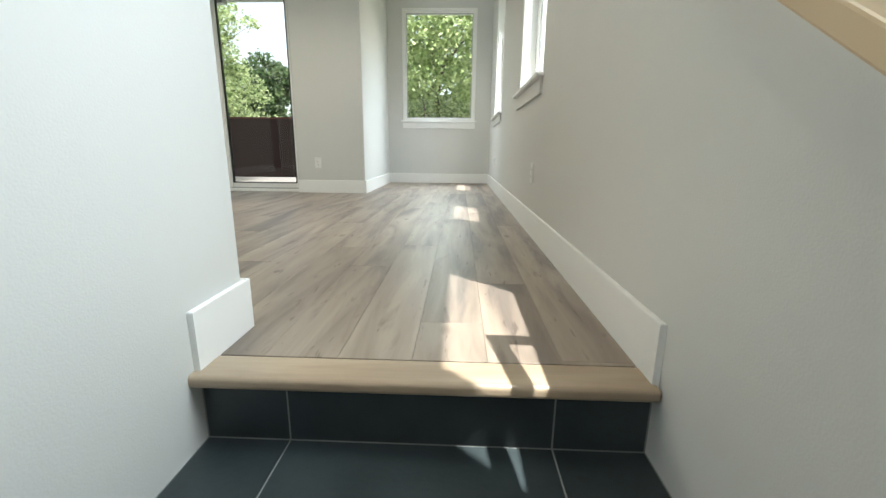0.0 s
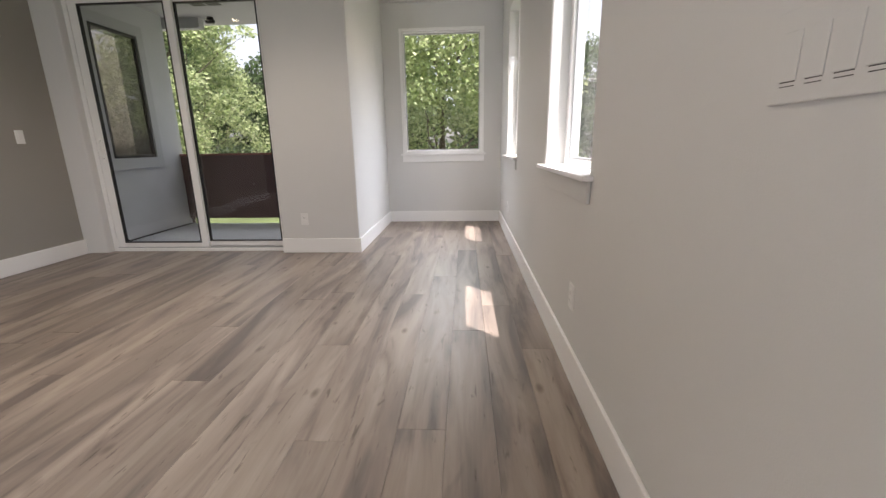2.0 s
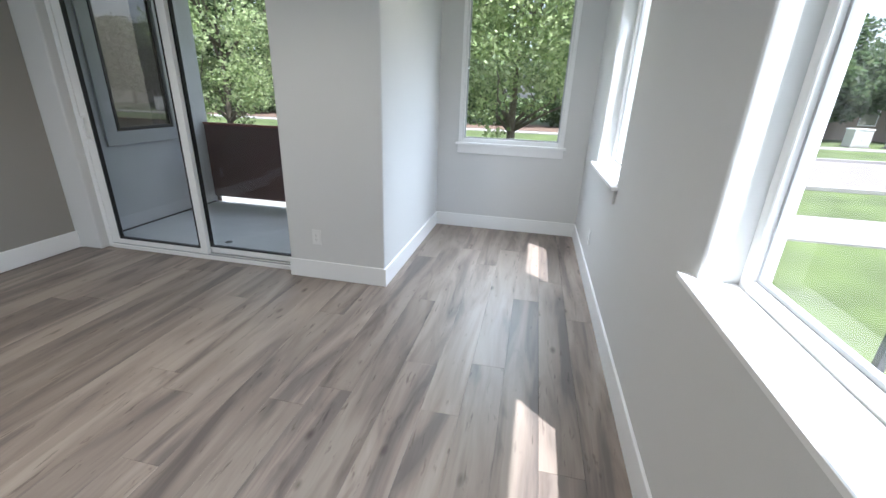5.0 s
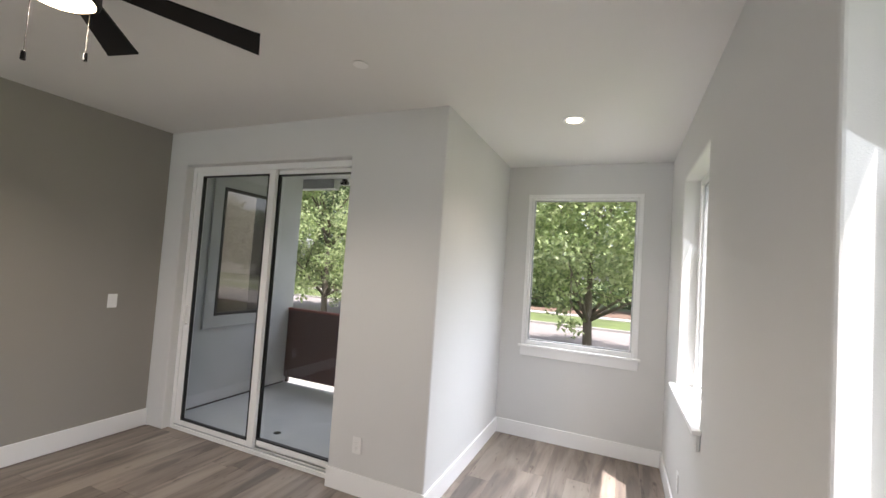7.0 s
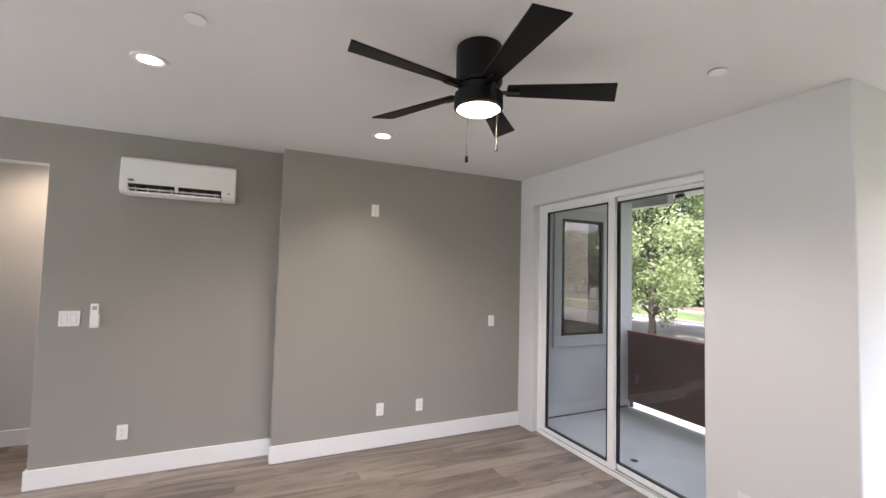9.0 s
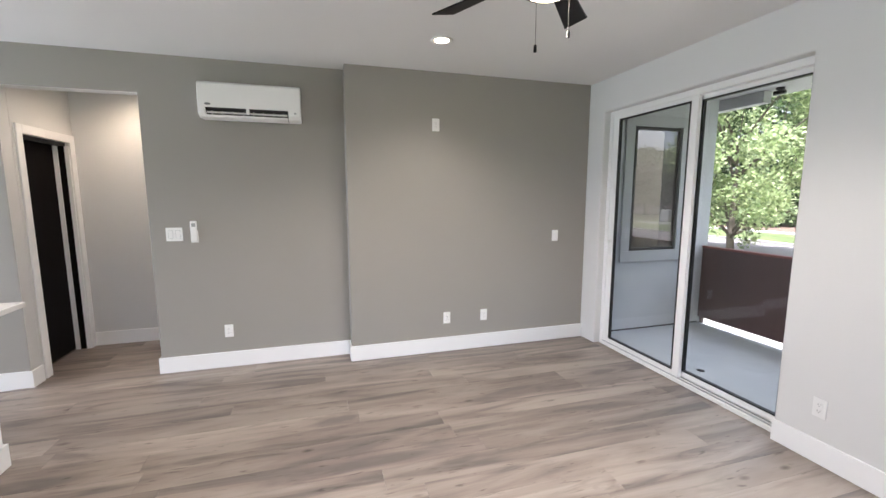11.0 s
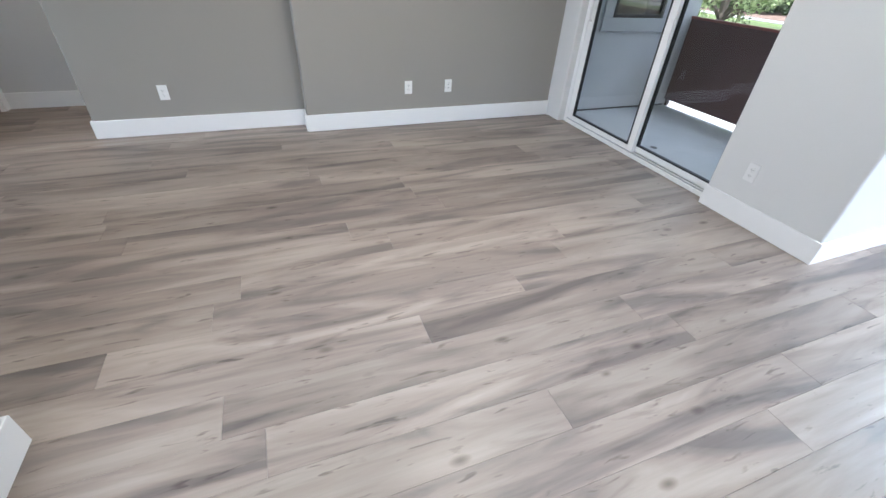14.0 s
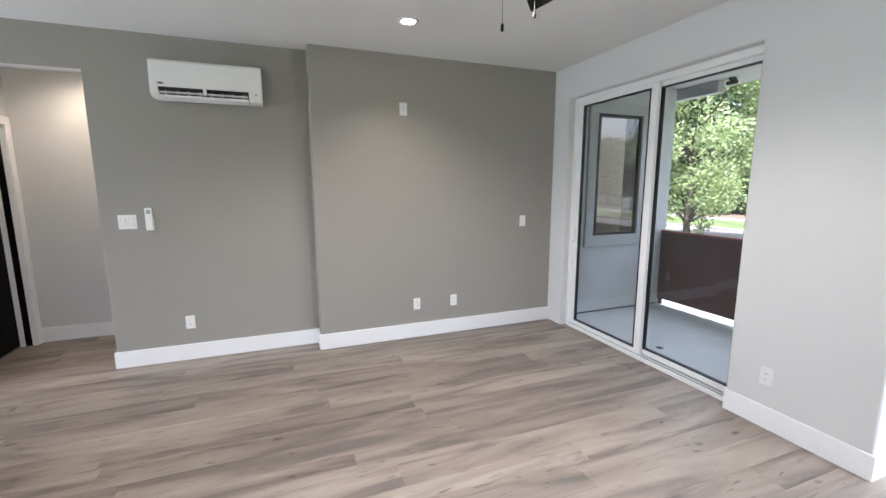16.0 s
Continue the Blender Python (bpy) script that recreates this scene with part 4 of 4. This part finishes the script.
def tree(place, height, spread, fork, count, size, seed, mat, label, low=0.0, group="", taper=1.0):
    """A broad tree: tapered trunk, limbs and a crown of leaf clumps about their ends."""
    rng = np.random.default_rng(seed)
    t = thing("tree", place, label, "tree", group)
    bm = bmesh.new()
    r0 = 0.013 * height + 0.025
    add_tube(bm, [(0, 0, -0.1), (0.03, 0.02, fork * 0.5), (0, 0, fork), (0.05, -0.03, height * 0.45), (0.1, 0.05, height * 0.75)], [r0 * 1.35, r0, r0 * 0.9, r0 * 0.2, r0 * 0.05], 12)
    tips = []
    for k in range(13):
        a = k * 2.4 + rng.uniform(-0.3, 0.3)
        z0 = fork * rng.uniform(0.8, 1.0) if k < 7 else height * rng.uniform(0.3, 0.5)
        reach = spread * rng.uniform(0.55, 0.9)
        rise = height * (rng.uniform(0.16, 0.36) if k < 7 else rng.uniform(0.3, 0.45))
        pts = [(math.cos(a) * reach * u, math.sin(a) * reach * u, z0 + rise * u ** 0.8 + rng.uniform(-0.1, 0.1)) for u in (0, 0.35, 0.7, 1)]
        add_tube(bm, pts, [r0 * 0.45, r0 * 0.24, r0 * 0.12, r0 * 0.04], 8)
        tips += [pts[2], pts[3]]
        for q in range(3):
            b0 = Vector(pts[1 + q % 2])
            d = Vector(rng.normal(size=3)) * spread * 0.22 + Vector((0, 0, height * 0.08))
            add_tube(bm, [b0, b0 + d * 0.5, b0 + d], [r0 * 0.16, r0 * 0.1, r0 * 0.03], 5)
            tips.append(tuple(b0 + d))
    part("trunk", bm, M_BARK, t, smooth=True)
    n = 150 if count > 50000 else 110
    u = rng.uniform(size=n)
    a = rng.uniform(0, 2 * math.pi, n)
    zz = fork + low + (height - fork - low) * u
    prof = np.sin(np.pi * np.clip(0.12 + 0.85 * u, 0, 1) ** taper) ** 0.6
    rad = spread * prof * np.sqrt(rng.uniform(0.1, 1.0, n))
    extra = np.array([(math.cos(q) * r, math.sin(q) * r, z) for q, r, z in zip(a, rad, zz)])
    centres = np.concatenate([np.array(tips), extra])
    radii = rng.uniform(0.13, 0.25, len(centres)) * spread
    radii[:len(tips)] *= 0.55
    leaves_mesh("crown", centres, radii, count, size, rng, mat, t)
    return t


tree((-1.27, 14.6, GZ), 8.5, 4.6, 1.55, 62000, 0.075, 5, M_LEAF, "broad leafy tree with a low fork beside the street", low=1.0, group="street trees")
tree((-13.4, 17.4, GZ), 9.4, 4.8, 0.95, 46000, 0.088, 8, M_LEAF, "broad leafy tree with low spreading limbs beyond the balcony", low=0.5, taper=0.62, group="street trees")
for k, (x, y, h, s) in enumerate(((-27, 38, 13, 6), (-17, 41, 8.5, 5), (-7, 40, 8, 5), (4, 42, 12, 6), (14, 50, 12, 7), (27, 58, 12, 7), (42, 60, 13, 7), (-40, 36, 14, 7), (-33, 46, 17, 7), (-50, 45, 18, 8), (-23, 47, 11, 6), (-62, 38, 16, 8), (60, 55, 13, 8), (20, 39.5, 6, 4.5), (29, 38, 7, 4.5), (36, 42, 8, 5), (13, 37, 5, 3.5), (48, 44, 9, 5))):
    tree((x, y, GZ), h, s, 2.0, 9000, 0.26, 30 + k, M_LEAF_DARK, "dark green tree in a row far behind the street", group="far trees")
hedge = tagged(new("hedge"), "dark shrub hedge behind the mulch bed", "hedge", kind="stuff")
rng = np.random.default_rng(3)
cs = np.stack([rng.uniform(-60, 12, 160), rng.uniform(35, 38, 160), GZ + rng.uniform(0.3, 2.2, 160)], 1)
leaves_mesh("foliage", cs, np.full(160, 1.0), 30000, 0.16, rng, M_LEAF_DARK, hedge)


def house(x, y, w, d, h, wall_mat, label):
    t = thing("house", (x, y, GZ), label, "house", "houses across the street")
    part("wall", boxes((-w / 2, w / 2, -d / 2, d / 2, 0, h)), wall_mat, t)
    bm = bmesh.new()
    o = 0.5
    v = [bm.verts.new(p) for p in ((-w / 2 - o, -d / 2 - o, h), (w / 2 + o, -d / 2 - o, h), (w / 2 + o, d / 2 + o, h), (-w / 2 - o, d / 2 + o, h), (-w / 2 - o, 0, h + 2.2), (w / 2 + o, 0, h + 2.2))]
    for f in ((0, 1, 5, 4), (3, 4, 5, 2), (0, 4, 3), (1, 2, 5), (0, 3, 2, 1)):
        bm.faces.new([v[i] for i in f])
    bmesh.ops.recalc_face_normals(bm, faces=bm.faces)
    part("roof", bm, M_ROOF, t)
    for k in range(3):
        cx = -w / 2 + w * (k + 0.5) / 3
        wd = part("window", boxes((cx - 0.6, cx + 0.6, -d / 2 - 0.06, -d / 2 - 0.001, 1.1, 2.3), bevel=0.01), M_TRIM, t)
        glazing("pane", (cx - 0.52, cx + 0.52, -d / 2 - 0.07, -d / 2 - 0.0605, 1.18, 2.22), (0, -1, 0), M_DARKGLASS, wd)
    return t


house(24, 44, 13, 8, 3.2, M_BROWNWALL, "low tan house with a grey gable roof across the street")
house(44, 47, 14, 8, 3.2, M_SIDING, "low pale house with a grey gable roof across the street")


def shed_box(x, y, turn):
    t = thing("utility_cabinet", (x, y, GZ), "pale grey utility cabinet at the far side of the street", "utility cabinet", "utility cabinets")
    part("body", boxes((-0.9, 0.9, -0.6, 0.6, 0.1, 1.5), bevel=0.03), M_SIDING, t)
    part("lid", boxes((-0.95, 0.95, -0.65, 0.65, 1.5, 1.6), bevel=0.02), M_TRIM, t)
    part("door", boxes((-0.8, -0.02, -0.62, -0.601, 0.2, 1.4), (0.02, 0.8, -0.62, -0.601, 0.2, 1.4)), M_SIDING, t)
    part("base", boxes((-1.0, 1.0, -0.7, 0.7, 0, 0.1)), M_WALK, t)
    t.rotation_euler = (0, 0, turn)
    t.scale = (0.62, 0.62, 0.72)


for x, y in ((19.7, 33.5), (22.1, 33.5), (23.9, 33.6)):
    shed_box(x, y, 0.1)

# metal railing outside, below the right hand windows
fence = thing("metal_railing", (2.37, 4.68, GZ), "dark grey metal railing with thin upright bars on a pale landing", "railing")
for along in (0, 1):
    def run(a0, a1, t0, t1, z0, z1):
        return (a0, a1, t0, t1, z0, z1) if along else (t0, t1, -a1, -a0, z0, z1)
    L = 3.4
    part("top_rail", boxes(run(0.03, L, -0.02, 0.02, 0.905, 0.925)), M_RAILING, fence)
    part("mid_rail", boxes(run(0.03, L, -0.015, 0.015, 0.80, 0.82)), M_RAILING, fence)
    part("bottom_rail", boxes(run(0.03, L, -0.015, 0.015, 0.10, 0.13)), M_RAILING, fence)
    for k in range(30):
        a = 0.1 + k * 0.11
        part("bar", boxes(run(a, a + 0.010, -0.005, 0.005, 0.131, 0.799)), M_RAILING, fence)
    part("post", boxes(run(L, L + 0.05, -0.025, 0.025, 0.0, 0.96)), M_RAILING, fence)
part("post", boxes((-0.03, 0.03, -0.03, 0.03, 0.0, 0.97)), M_RAILING, fence)
structure("entry_walk", boxes((2.42, 5.7, -6, 4.62, GZ, GZ + 0.05)), M_WALK, "pale concrete entry walk")

# overhead cable along the street
cab = thing("overhead_cable", (0, 27, GZ), "thin overhead cable on wooden poles along the street", "cable")
part("cable", tube([(x, 0, 5.6 + 0.8 * (((x + 100) % 40) / 20 - 1) ** 2) for x in range(-100, 101, 5)], 0.02, 5), M_BLACK, cab)
for x in (-60, 60):
    part("pole", tube([(x, 0.15, -0.1), (x, 0.15, 7.2)], [0.14, 0.1], 10), M_BARK, cab)

# ---- floor planks ----
PW, PL = 0.180, 1.83
plank_meshes = {}


def plank(x0, x1, y0, y1, parent):
    w, l = round(x1 - x0, 4), round(y1 - y0, 3)
    key = (w, l)
    if key not in plank_meshes:
        g, bv = 0.0003, 0.0008
        me = bpy.data.meshes.new("plank")
        X0, X1, Y0, Y1 = -w / 2 + g, w / 2 - g, -l / 2 + g, l / 2 - g
        v = [(X0, Y0, -0.008), (X1, Y0, -0.008), (X1, Y1, -0.008), (X0, Y1, -0.008), (X0, Y0, -bv), (X1, Y0, -bv), (X1, Y1, -bv), (X0, Y1, -bv),
             (X0 + bv, Y0 + bv, 0), (X1 - bv, Y0 + bv, 0), (X1 - bv, Y1 - bv, 0), (X0 + bv, Y1 - bv, 0)]
        f = [(8, 9, 10, 11)]
        for a in range(4):
            b = (a + 1) % 4
            f += [(a, b, b + 4, a + 4), (a + 4, b + 4, b + 8, a + 8)]
        me.from_pydata(v, [], f)
        me.materials.append(M_FLOOR)
        plank_meshes[key] = me
    ob = new("plank", plank_meshes[key])
    ob.location = ((x0 + x1) / 2, (y0 + y1) / 2, 0)
    ob.parent = parent


prng = random.Random(11)
JOINT = {0: 3.76, 1: 2.51, 2: 2.14, 3: 3.13, 4: 2.72, 6: 3.78, 7: 2.75, 8: 2.61, 12: 2.66}
row = 0
x = -0.002
while x > -5.56:
    xa = max(x - PW, -5.56)
    mid_x = (x + xa) / 2
    if x > -1.51:
        lo, hi = 0.085, 5.6
    elif mid_x > -4.372:
        lo, hi = -4.9, 3.911
    elif mid_x > -4.56:
        lo, hi = -4.9, 1.377
    else:
        lo, hi = -1.33, 2.5
    if -1.15 > mid_x > -1.51:
        lo = -4.9
    elif mid_x > -1.15:
        lo = 0.085
    if PX0 < x and xa < PX1:
        if xa >= PX0 and x <= PX1:
            hi = 3.974
        else:
            plank(max(xa, PX0), min(x, PX1), 3.911, 3.974, floor)
    y = JOINT.get(row, prng.uniform(2, 3.8)) + 3 * PL
    while y > lo:
        ya, yb = max(y - PL, lo), min(y, hi)
        if yb - ya > 0.01:
            plank(xa, x, ya, yb, floor)
        y -= PL
    x -= PW
    row += 1
